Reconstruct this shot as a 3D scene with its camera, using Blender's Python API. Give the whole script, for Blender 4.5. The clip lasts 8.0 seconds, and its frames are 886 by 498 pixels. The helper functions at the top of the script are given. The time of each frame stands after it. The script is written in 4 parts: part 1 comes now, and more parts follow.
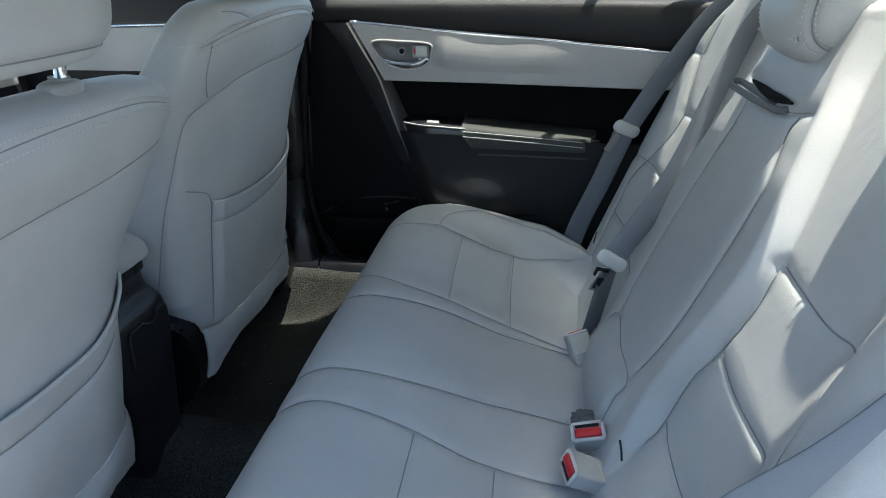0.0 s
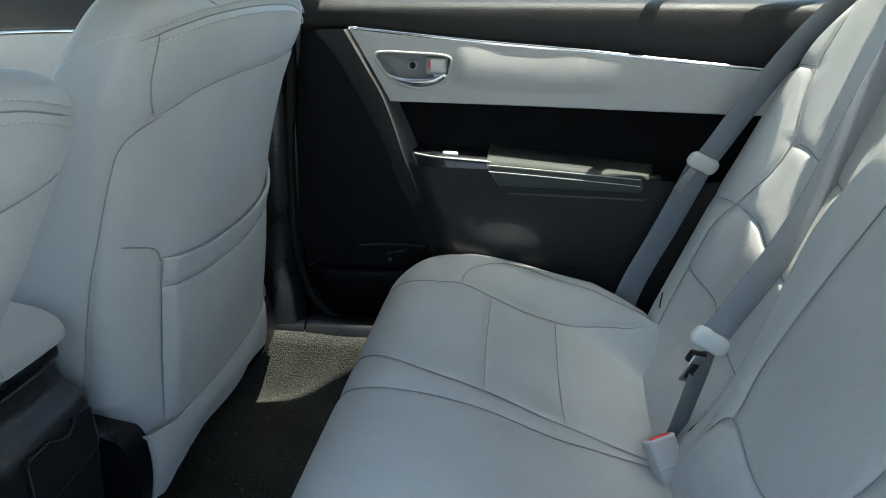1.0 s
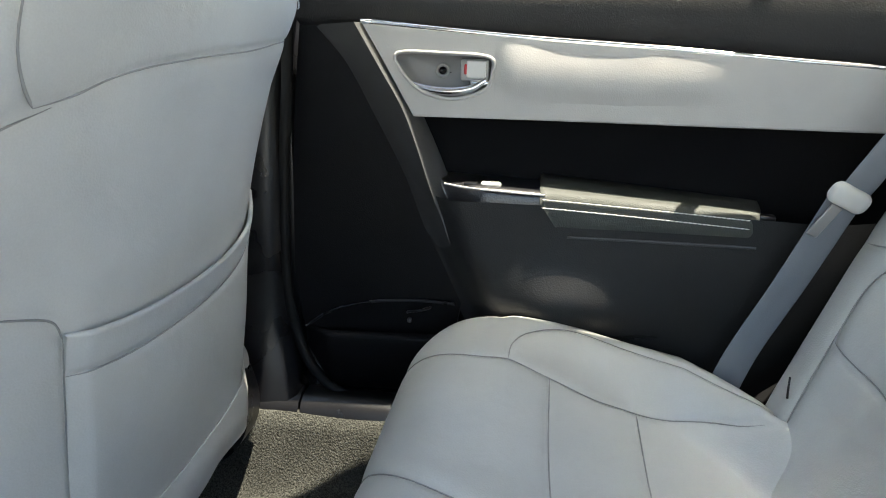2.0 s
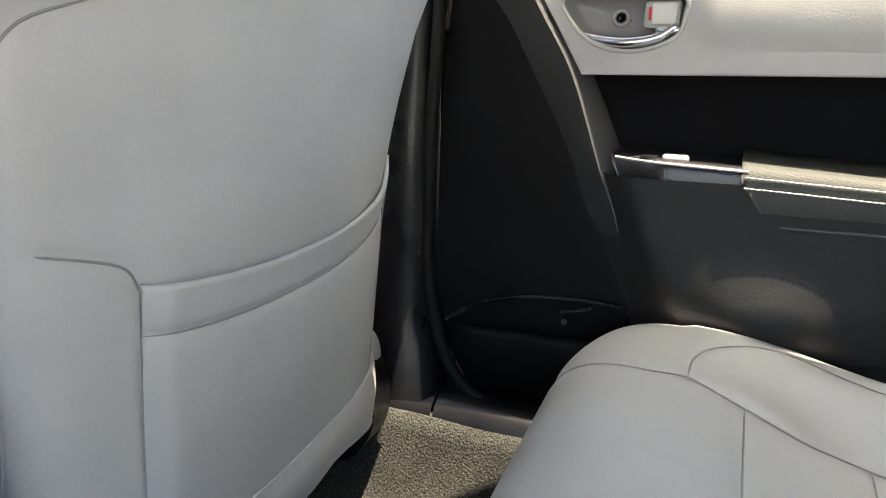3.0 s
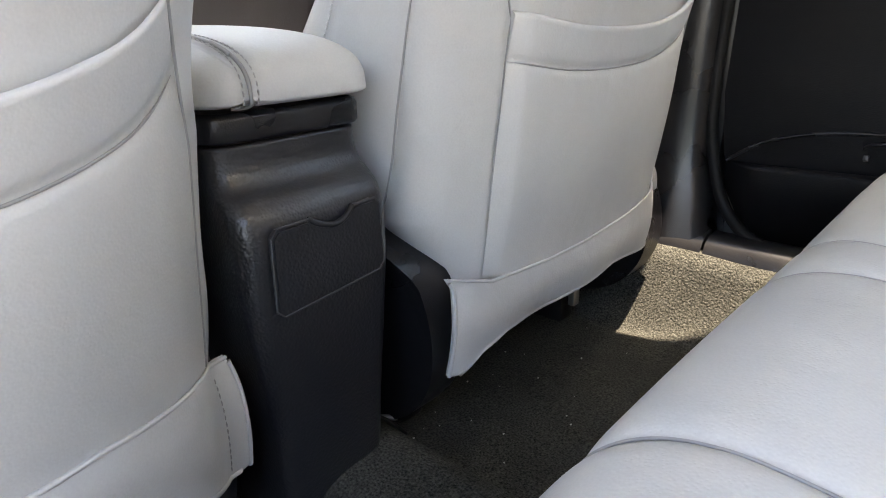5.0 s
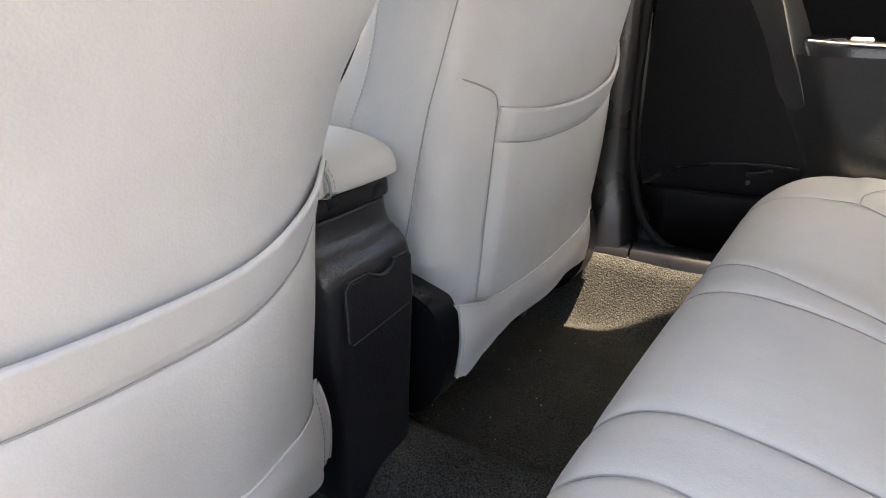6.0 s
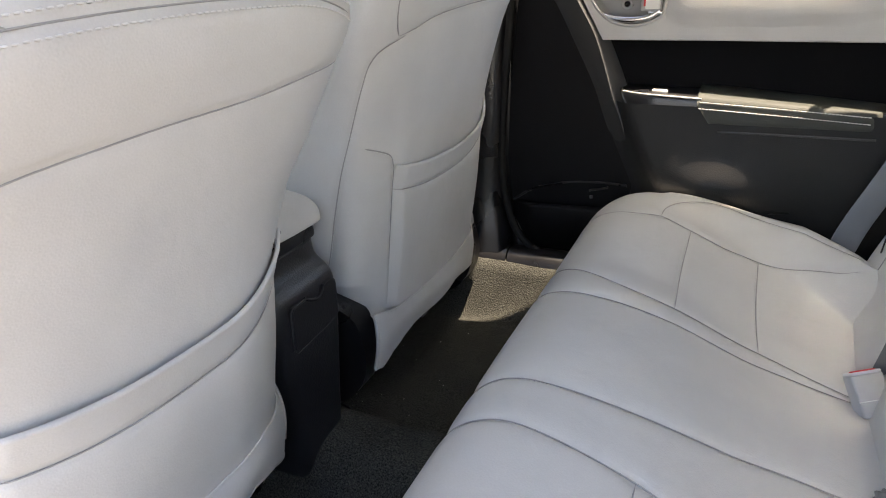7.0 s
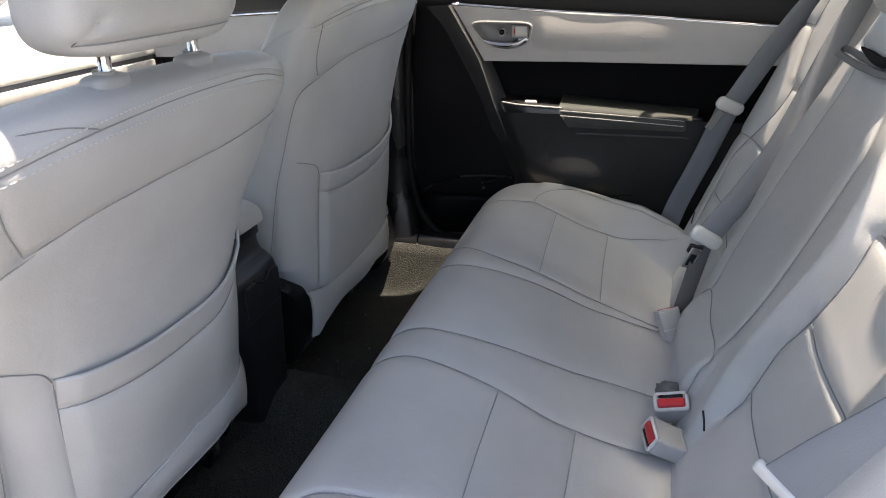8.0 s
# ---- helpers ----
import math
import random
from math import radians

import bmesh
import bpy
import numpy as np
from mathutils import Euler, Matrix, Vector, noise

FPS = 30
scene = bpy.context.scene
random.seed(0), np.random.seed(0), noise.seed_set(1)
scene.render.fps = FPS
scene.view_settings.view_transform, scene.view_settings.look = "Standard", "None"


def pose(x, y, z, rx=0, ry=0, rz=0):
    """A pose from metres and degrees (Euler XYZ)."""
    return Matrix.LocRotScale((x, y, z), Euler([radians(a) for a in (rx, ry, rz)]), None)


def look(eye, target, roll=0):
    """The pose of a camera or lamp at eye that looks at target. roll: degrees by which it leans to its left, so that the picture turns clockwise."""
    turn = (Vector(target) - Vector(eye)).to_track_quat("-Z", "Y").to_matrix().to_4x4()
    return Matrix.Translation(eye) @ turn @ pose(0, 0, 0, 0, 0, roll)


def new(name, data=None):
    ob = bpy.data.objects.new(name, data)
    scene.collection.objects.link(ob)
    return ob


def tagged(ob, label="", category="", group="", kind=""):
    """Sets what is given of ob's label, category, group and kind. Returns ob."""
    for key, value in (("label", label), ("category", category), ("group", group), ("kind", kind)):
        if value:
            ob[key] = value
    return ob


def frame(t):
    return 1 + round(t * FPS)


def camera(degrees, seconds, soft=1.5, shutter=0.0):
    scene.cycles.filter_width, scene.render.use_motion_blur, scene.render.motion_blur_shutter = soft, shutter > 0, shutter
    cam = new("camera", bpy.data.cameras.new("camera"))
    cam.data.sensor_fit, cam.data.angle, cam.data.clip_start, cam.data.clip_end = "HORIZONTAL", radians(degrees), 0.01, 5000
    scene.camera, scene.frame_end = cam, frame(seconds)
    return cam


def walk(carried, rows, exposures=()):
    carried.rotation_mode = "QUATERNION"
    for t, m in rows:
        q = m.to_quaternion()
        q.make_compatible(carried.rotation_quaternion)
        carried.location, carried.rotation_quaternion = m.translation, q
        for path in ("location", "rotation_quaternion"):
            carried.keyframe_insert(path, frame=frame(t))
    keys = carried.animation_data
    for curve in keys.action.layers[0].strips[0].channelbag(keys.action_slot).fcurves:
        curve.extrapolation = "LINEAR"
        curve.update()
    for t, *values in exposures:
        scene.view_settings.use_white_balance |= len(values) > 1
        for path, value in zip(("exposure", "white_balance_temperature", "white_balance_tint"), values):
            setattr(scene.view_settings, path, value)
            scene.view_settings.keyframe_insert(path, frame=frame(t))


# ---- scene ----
from mathutils.bvhtree import BVHTree

cam = camera(68.2, 8.0, soft=1.0)
PATH = [
    (0, (0.018, -0.887, 0.874), (-0.245, 0.923, 0.065), 0.3),
    (0.5, (-0.039, -0.744, 0.844), (-0.275, 1.087, 0.075), 0.6),
    (1, (-0.102, -0.591, 0.799), (-0.31, 1.264, 0.081), 1.1),
    (2.5, (-0.176, -0.212, 0.679), (-0.55, 1.67, 0.116), 1.0),
    (3, (-0.18, -0.175, 0.634), (-0.93, 1.592, 0.072), 0.1),
    (3.5, (-0.2, -0.2, 0.569), (-1.22, 1.416, -0.022), 0.1),
    (4, (-0.208, -0.229, 0.501), (-1.442, 1.203, -0.151), -0.4),
    (4.5, (-0.203, -0.265, 0.467), (-1.499, 1.092, -0.226), -1.0),
    (6, (-0.181, -0.518, 0.608), (-1.226, 1.016, -0.138), -1.4),
    (6.5, (-0.138, -0.606, 0.687), (-1.05, 1.003, -0.074), -1.7),
    (7, (-0.076, -0.704, 0.745), (-0.856, 0.965, -0.033), -1.9),
    (7.5, (-0.002, -0.829, 0.811), (-0.67, 0.878, 0.011), -2.1),
    (8, (0.048, -0.936, 0.859), (-0.517, 0.794, 0.03), -2.1),
]
SUN_TILT = (0.20, 0.025)          # towards the sun: rearward and rightward per metre of height
EXPOSURE = [(0.0, 1.28, 5970, 4), (0.5, 1.18, 5830, 1), (1.0, 1.66, 6120, 0), (2.5, 2.39, 7000, 10), (3.0, 2.47, 7370, 12), (3.5, 2.72, 7570, 13), (4.5, 3.18, 7620, 14),
            (6.0, 2.74, 8020, 18), (6.5, 2.51, 7920, 17), (7.0, 2.28, 7640, 16), (7.5, 1.9, 7310, 16), (8.0, 1.54, 6990, 16)]
walk(cam, [(t, look(eye, target, roll)) for t, eye, target, roll in PATH], EXPOSURE)

# ---- light ----
sun_dir = Vector((SUN_TILT[0], SUN_TILT[1], 1.0)).normalized()
sun_data = bpy.data.lights.new("sun", "SUN")
sun_data.energy, sun_data.angle, sun_data.color = 4.2, radians(0.5), (1.0, 0.92, 0.78)
sun = new("sun", sun_data)
sun.matrix_world = look((0, 0, 6), Vector((0, 0, 6)) - sun_dir)
world = bpy.data.worlds.new("sky")
scene.world = world
world.use_nodes = True
wn = world.node_tree
wn.nodes.clear()
sky = wn.nodes.new("ShaderNodeTexSky")
sky.sky_type, sky.sun_disc = "NISHITA", False
sky.sun_elevation = math.asin(sun_dir.z)
sky.sun_rotation = math.atan2(sun_dir.x, sun_dir.y)
bg = wn.nodes.new("ShaderNodeBackground")
bg.inputs["Strength"].default_value = 0.15
wo = wn.nodes.new("ShaderNodeOutputWorld")
wn.links.new(sky.outputs[0], bg.inputs[0])
wn.links.new(bg.outputs[0], wo.inputs[0])


# ---- materials ----
def material(name, colour, rough=0.5, metal=0.0, vary=0.06, vary_size=0.08, grain=0.0, grain_size=0.0012, cells=False,
             speckle=0.0, speckle_size=0.002, wear=0.06, coat=0.0, sheen=0.0, spec=0.5, dent=0.0, dent_size=0.03):
    """A surface with two scales of colour, uneven gloss and a relief of fine grain; sizes in metres."""
    m = bpy.data.materials.new(name)
    m.use_nodes = True
    nt = m.node_tree
    nt.nodes.clear()
    def node(kind, **sets):
        n = nt.nodes.new("ShaderNode" + kind)
        for k, v in sets.items():
            n.inputs[k].default_value = v
        return n
    out, bsdf, co = node("OutputMaterial"), node("BsdfPrincipled"), node("TexCoord")
    nt.links.new(bsdf.outputs[0], out.inputs[0])
    bsdf.inputs["Metallic"].default_value = metal
    bsdf.inputs["Coat Weight"].default_value = coat
    bsdf.inputs["Sheen Weight"].default_value = sheen
    bsdf.inputs["Specular IOR Level"].default_value = spec
    big = node("TexNoise", Scale=1 / vary_size, Detail=4.0)
    fine = node("TexNoise", Scale=1 / speckle_size, Detail=2.0)
    for n in (big, fine):
        nt.links.new(co.outputs["Object"], n.inputs["Vector"])
    def ramp(src, low, high):
        n = node("MapRange")
        n.inputs["From Min"].default_value, n.inputs["From Max"].default_value = 0.3, 0.7
        n.inputs["To Min"].default_value, n.inputs["To Max"].default_value = low, high
        nt.links.new(src, n.inputs["Value"])
        return n.outputs[0]
    mul = node("Math")
    mul.operation = "MULTIPLY"
    nt.links.new(ramp(big.outputs[0], 1 - vary, 1 + vary), mul.inputs[0])
    nt.links.new(ramp(fine.outputs[0], 1 - speckle, 1 + speckle), mul.inputs[1])
    scale = node("VectorMath")
    scale.operation = "SCALE"
    scale.inputs[0].default_value = colour
    nt.links.new(mul.outputs[0], scale.inputs["Scale"])
    nt.links.new(scale.outputs[0], bsdf.inputs["Base Color"])
    nt.links.new(ramp(big.outputs[0], rough - wear, rough + wear), bsdf.inputs["Roughness"])
    if grain:
        if cells:
            tex = node("TexVoronoi", Scale=1 / grain_size)
            tex.feature = "SMOOTH_F1"
            height = tex.outputs["Distance"]
        else:
            tex = node("TexNoise", Scale=1 / grain_size, Detail=3.0)
            height = tex.outputs[0]
        nt.links.new(co.outputs["Object"], tex.inputs["Vector"])
        bump = node("Bump", Strength=0.6, Distance=grain)
        nt.links.new(height, bump.inputs["Height"])
        nt.links.new(bump.outputs[0], bsdf.inputs["Normal"])
        if dent:
            soft = node("TexNoise", Scale=1 / dent_size, Detail=2.0, Distortion=0.6)
            nt.links.new(co.outputs["Object"], soft.inputs["Vector"])
            fold = node("Bump", Strength=0.7, Distance=dent)
            nt.links.new(soft.outputs[0], fold.inputs["Height"])
            nt.links.new(fold.outputs[0], bump.inputs["Normal"])
    return m


LEATHER = material("grey_leather", (0.52, 0.515, 0.50), 0.43, grain=0.00024, grain_size=0.0018, cells=True, vary=0.05, vary_size=0.10, speckle=0.03, speckle_size=0.0016, dent=0.0016, dent_size=0.045)
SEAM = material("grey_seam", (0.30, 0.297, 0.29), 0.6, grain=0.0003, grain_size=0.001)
THREAD = material("pale_thread", (0.68, 0.67, 0.65), 0.7)
BLACK = material("black_plastic", (0.0135, 0.0135, 0.0160), 0.34, grain=0.0007, grain_size=0.0024, cells=True, vary=0.15, spec=0.75)
BLACK_SMOOTH = material("smooth_black_plastic", (0.008, 0.008, 0.0095), 0.30, vary=0.15, spec=0.5, grain=0.0002, grain_size=0.0014, cells=True)
VINYL = material("black_vinyl", (0.015, 0.015, 0.016), 0.52, spec=0.36, grain=0.0006, grain_size=0.002, cells=True, vary=0.12)
FABRIC = material("black_fabric", (0.004, 0.004, 0.005), 0.9, grain=0.0005, grain_size=0.001, vary=0.15, spec=0.2)
RUBBER = material("black_rubber", (0.007, 0.007, 0.007), 0.6, spec=0.2)
TRIM = material("light_grey_trim", (0.46, 0.45, 0.435), 0.42, grain=0.0003, grain_size=0.0018, cells=True)
CHROME = material("chrome", (0.75, 0.75, 0.76), 0.12, metal=1.0, wear=0.04)
CARPET = material("dark_carpet", (0.044, 0.044, 0.039), 0.95, speckle=0.72, speckle_size=0.0024, grain=0.006, grain_size=0.0032, vary=0.2, spec=0.1)
PAD = material("dark_grey_vinyl", (0.056, 0.060, 0.054), 0.62, spec=0.3, grain=0.0008, grain_size=0.0018, cells=True, vary=0.12)
WEB = material("grey_webbing", (0.22, 0.235, 0.26), 0.6, grain=0.0006, grain_size=0.0016)
GREY_PLASTIC = material("grey_plastic", (0.42, 0.415, 0.40), 0.45, grain=0.0002, grain_size=0.001)
# the grey plastic again, darkened by the shade inside the handle's cup
SHADED_RECESS = material("shaded_grey_plastic", (0.30, 0.295, 0.29), 0.45, grain=0.0002, grain_size=0.001)
PALE_PLASTIC = material("pale_plastic", (0.66, 0.65, 0.62), 0.45)
RED = material("red_plastic", (0.62, 0.03, 0.035), 0.4)
METAL = material("bare_metal", (0.5, 0.5, 0.5), 0.3, metal=1.0)
LINER = material("grey_headliner", (0.42, 0.41, 0.39), 0.95, grain=0.0008, grain_size=0.002, spec=0.1)
PAINT = material("silver_paint", (0.45, 0.45, 0.46), 0.3, coat=0.5)
CONCRETE = material("pale_concrete", (0.30, 0.27, 0.23), 0.9, vary=0.2, vary_size=0.6, speckle=0.25, speckle_size=0.01, grain=0.003, grain_size=0.02)
PANEL = material("matt_black_plastic", (0.0045, 0.0045, 0.0055), 0.46, spec=0.12, grain=0.0005, grain_size=0.0018, cells=True, vary=0.15)
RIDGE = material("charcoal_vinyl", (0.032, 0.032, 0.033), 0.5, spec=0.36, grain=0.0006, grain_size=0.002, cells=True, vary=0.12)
LOWER = material("satin_black_plastic", (0.017, 0.017, 0.0175), 0.52, spec=0.25, grain=0.0005, grain_size=0.0018, cells=True, vary=0.12)
# paler copy of the ridge vinyl: light on the rear-facing facet, as colour
LIT_EDGE = material("lit_vinyl_edge", (0.065, 0.065, 0.066), 0.45, grain=0.0005, grain_size=0.0018, cells=True, vary=0.1)
STRAP = material("dark_grey_strap", (0.15, 0.148, 0.145), 0.6, grain=0.0004, grain_size=0.0012)
DARK_GREY = material("dark_grey_plastic", (0.06, 0.06, 0.062), 0.5)
THREAD_DARK = material("grey_thread", (0.40, 0.395, 0.385), 0.7)


def glass_material():
    m = bpy.data.materials.new("tinted_glass")
    m.use_nodes = True
    b = m.node_tree.nodes["Principled BSDF"]
    b.inputs["Base Color"].default_value = (0.75, 0.80, 0.77, 1)
    b.inputs["Roughness"].default_value = 0.0
    b.inputs["IOR"].default_value = 1.45
    b.inputs["Transmission Weight"].default_value = 1.0
    return m


GLASS = glass_material()


# ---- mesh helpers ----
def mesh_of(name, verts, faces, mat, smooth=True):
    me = bpy.data.meshes.new(name)
    me.from_pydata([tuple(map(float, v)) for v in verts], [], [tuple(map(int, f)) for f in faces])
    me.materials.append(mat)
    me.polygons.foreach_set("use_smooth", [smooth] * len(me.polygons))
    me.update()
    return me


def part(name, data, mat, parent=None, label="", smooth=True):
    """Links a mesh (verts and faces, or a bmesh) as one object, under its thing or part."""
    if isinstance(data, bmesh.types.BMesh):
        bmesh.ops.recalc_face_normals(data, faces=data.faces)
        me = bpy.data.meshes.new(name)
        data.to_mesh(me)
        data.free()
        me.materials.append(mat)
        me.polygons.foreach_set("use_smooth", [smooth] * len(me.polygons))
        if smooth:
            me.set_sharp_from_angle(angle=radians(38))
    else:
        me = mesh_of(name, data[0], data[1], mat, smooth)
    ob = new(name, me)
    if parent is not None:
        ob.parent = parent
        if parent.type == "EMPTY":
            ob.matrix_parent_inverse = Matrix.Translation(-parent.location)
    if label:
        tagged(ob, label)
    return ob


def thing(name, base, label, category, group="", kind=""):
    ob = new(name)
    ob.location = base
    ob.empty_display_size = 0.05
    return tagged(ob, label, category, group, kind)


def spline(points, count):
    """Catmull-Rom through the points (rows of any width), evenly in parameter."""
    p = np.array(points, float)
    p = np.vstack([2 * p[0] - p[1], p, 2 * p[-1] - p[-2]])
    n = len(p) - 3
    u = np.linspace(0, n, count)
    i = np.minimum(u.astype(int), n - 1)
    f = (u - i)[:, None]
    a, b, c, d = p[i], p[i + 1], p[i + 2], p[i + 3]
    return 0.5 * (2 * b + (c - a) * f + (2 * a - 5 * b + 4 * c - d) * f ** 2 + (3 * b - a - 3 * c + d) * f ** 3)


def table(rows, x):
    """Smooth look-up: first column against the rest."""
    r = np.array(rows, float)
    t = np.linspace(0, 1, 200)
    s = spline(r, 200)
    return np.stack([np.interp(x, s[:, 0], s[:, k]) for k in range(1, r.shape[1])], axis=-1)


def grid_faces(nu, nv, wrap_u=False, wrap_v=False):
    f = []
    for i in range(nu if wrap_u else nu - 1):
        for j in range(nv if wrap_v else nv - 1):
            a, b = i, (i + 1) % nu
            c, d = j, (j + 1) % nv
            f.append((a * nv + c, b * nv + c, b * nv + d, a * nv + d))
    return f


def grid_normals(P, wrap_v=False):
    du = np.gradient(P, axis=0)
    if wrap_v:
        dv = (np.roll(P, -1, 1) - np.roll(P, 1, 1)) / 2
    else:
        dv = np.gradient(P, axis=1)
    n = np.cross(du, dv)
    return n / np.maximum(np.linalg.norm(n, axis=2, keepdims=True), 1e-9)


def tree(P, faces):
    return BVHTree.FromPolygons([Vector(v) for v in P.reshape(-1, 3).tolist()], faces)


def drape(bvh, pts, way, lift=0.0):
    """Points dropped along `way` onto a surface, lifted off it a little."""
    out = []
    w = Vector(way).normalized()
    for p in pts:
        hit, nrm, _, _ = bvh.ray_cast(Vector(p) - w * 0.5, w)
        if hit is None:
            hit, nrm, _, _ = bvh.find_nearest(Vector(p) + w * 0.15)
        if hit is not None:
            if nrm.dot(w) > 0:
                nrm = -nrm
            out.append(hit + nrm * lift)
    return np.array([tuple(v) for v in out])


def seg_distance(V, line):
    a, b = line[:-1], line[1:]
    best = np.full(len(V), 9.0)
    for p, q in zip(a, b):
        d = q - p
        L = max(d @ d, 1e-12)
        near = np.abs(V - (p + q) / 2).max(axis=1) < 0.05
        if not near.any():
            continue
        W = V[near]
        t = np.clip(((W - p) @ d) / L, 0, 1)[:, None]
        dist = np.linalg.norm(W - (p + t * d), axis=1)
        best[near] = np.minimum(best[near], dist)
    return best


def tube(line, r, sides=6, flat=1.0, up=None, closed=False):
    """A round or flattened rod along a line of points."""
    line = np.array(line, float)
    n = len(line)
    tan = np.roll(line, -1, 0) - np.roll(line, 1, 0) if closed else np.gradient(line, axis=0)
    tan /= np.maximum(np.linalg.norm(tan, axis=1, keepdims=True), 1e-9)
    ref = np.array(up if up is not None else (0.13, 0.27, 0.95), float)
    side = np.cross(tan, ref)
    side /= np.maximum(np.linalg.norm(side, axis=1, keepdims=True), 1e-9)
    top = np.cross(side, tan)
    rr = np.broadcast_to(np.asarray(r, float), (n,))[:, None]
    P = np.stack([line + rr * (math.cos(a) * side + flat * math.sin(a) * top) for a in np.linspace(0, 2 * math.pi, sides, endpoint=False)], axis=1)
    faces = grid_faces(n, sides, closed, True)
    if not closed:
        faces += [tuple(range(sides))[::-1], tuple((n - 1) * sides + k for k in range(sides))]
    return P.reshape(-1, 3), faces


def ribbon(line, width_dir, width, thick):
    """A strap along a line: width_dir is across it."""
    line = np.array(line, float)
    w = np.array(width_dir, float)
    w = np.broadcast_to(w, line.shape)
    tan = np.gradient(line, axis=0)
    w = w - (np.sum(w * tan, 1) / np.sum(tan * tan, 1))[:, None] * tan
    w = w / np.linalg.norm(w, axis=1, keepdims=True) * width / 2
    nrm = np.cross(tan, w)
    nrm = nrm / np.linalg.norm(nrm, axis=1, keepdims=True) * thick / 2
    ring = [line + a * w + b * nrm for a, b in ((-1, 0), (-0.94, 1), (-0.3, 1.1), (0.3, 1.1), (0.94, 1), (1, 0), (0.94, -1), (0.3, -1.1), (-0.3, -1.1), (-0.94, -1))]
    P = np.stack(ring, axis=1)
    n, k = len(line), len(ring)
    return P.reshape(-1, 3), grid_faces(n, k, False, True) + [tuple(range(k))[::-1], tuple((n - 1) * k + j for j in range(k))]


def rbox(centre, size, r=0.005, seg=2, turn=None):
    """A box with rounded edges."""
    bm = bmesh.new()
    bmesh.ops.create_cube(bm, size=1)
    bmesh.ops.scale(bm, vec=size, verts=bm.verts)
    bmesh.ops.bevel(bm, geom=list(bm.edges), offset=min(r, min(size) * 0.49), segments=seg, profile=0.5, affect="EDGES")
    if turn is not None:
        bmesh.ops.transform(bm, matrix=Euler([radians(a) for a in turn]).to_matrix().to_4x4(), verts=bm.verts)
    bmesh.ops.translate(bm, vec=centre, verts=bm.verts)
    return bm


def plate(outline, y0, y1, bevel=0.004, shift=None, seg=2):
    """An outline in x and z, from y0 (inner, seen) to y1, with its inner edge rounded; shift moves y along x."""
    bm = bmesh.new()
    front = [bm.verts.new((x, y0, z)) for x, z in outline]
    back = [bm.verts.new((x, y1, z)) for x, z in outline]
    f = bm.faces.new(front)
    n = len(front)
    for i in range(n):
        bm.faces.new((front[i], back[i], back[(i + 1) % n], front[(i + 1) % n]))
    bm.faces.new(back[::-1])
    if bevel:
        bmesh.ops.bevel(bm, geom=[e for e in bm.edges if all(v.co.y == y0 for v in e.verts)], offset=bevel, segments=seg, profile=0.5, affect="EDGES")
    if shift:
        for v in bm.verts:
            v.co.y += shift(v.co.x)
    return bm


def plate_hole(outline, hole, y0, y1, shift=None):
    """A plate with a hole through it."""
    bm = bmesh.new()
    rings = []
    for loop in (outline, hole):
        a = [bm.verts.new((x, y0, z)) for x, z in loop]
        b = [bm.verts.new((x, y1, z)) for x, z in loop]
        edges = []
        for i in range(len(a)):
            j = (i + 1) % len(a)
            edges.append(bm.edges.new((a[i], a[j])))
            bm.faces.new((a[i], a[j], b[j], b[i]))
        rings += edges
    bmesh.ops.triangle_fill(bm, use_beauty=True, use_dissolve=False, edges=rings)
    if shift:
        for v in bm.verts:
            v.co.y += shift(v.co.x)
    return bm


def closed_spline(points, count):
    p = list(points)
    q = spline([p[-1]] + p + [p[0], p[1]], count * (len(p) + 2))
    return q[count:-count]


SINK = 0.0040                     # how deep a seam's dark line lies under the untouched padding


def upholster(P, faces, seams, outward, wrap_v=False, depth=0.0028, width=0.0042, puff=0.0020, spread=0.013):
    """Sinks the seams into a grid of points, with the padding swelling beside them. Returns the points."""
    N = grid_normals(P, wrap_v)
    away = P - P.mean(axis=(0, 1)) if wrap_v else np.broadcast_to(outward, P.shape)
    N *= np.sign(np.sum(N * away) or 1)
    V, NN = P.reshape(-1, 3).copy(), N.reshape(-1, 3)
    for line in seams:
        if len(line) < 2:
            continue
        d = seg_distance(V, line)
        V -= NN * (depth * np.exp(-(d / width) ** 2) + puff * np.exp(-(d / spread) ** 2))[:, None]
    return V


def seam_line(line):
    """A line darker than the leather in the bottom of a seam, thinning out at its ends."""
    n = len(line)
    k = np.minimum(np.arange(n), np.arange(n)[::-1]) / (0.08 * n)
    return tube(line, 0.0009 * np.clip(k + 0.25, 0.25, 1), 5)


def stitches(line, lift_dir, r=0.0007, step=0.006, length=0.004):
    """Dashes of thread along a line, in one mesh."""
    line = np.array(line, float)
    s = np.concatenate([[0], np.cumsum(np.linalg.norm(np.diff(line, axis=0), axis=1))])
    V, F = [], []
    for a in np.arange(0.002, s[-1] - length, step):
        u = np.array([a, a + length * 0.5, a + length])
        seg = np.stack([np.interp(u, s, line[:, k]) for k in range(3)], 1)
        seg[1] += np.array(lift_dir) * r * 0.8
        v, f = tube(seg, [r * 0.6, r, r * 0.6], 4)
        F += [tuple(i + len(V) for i in q) for q in f]
        V += v.tolist()
    return V, F


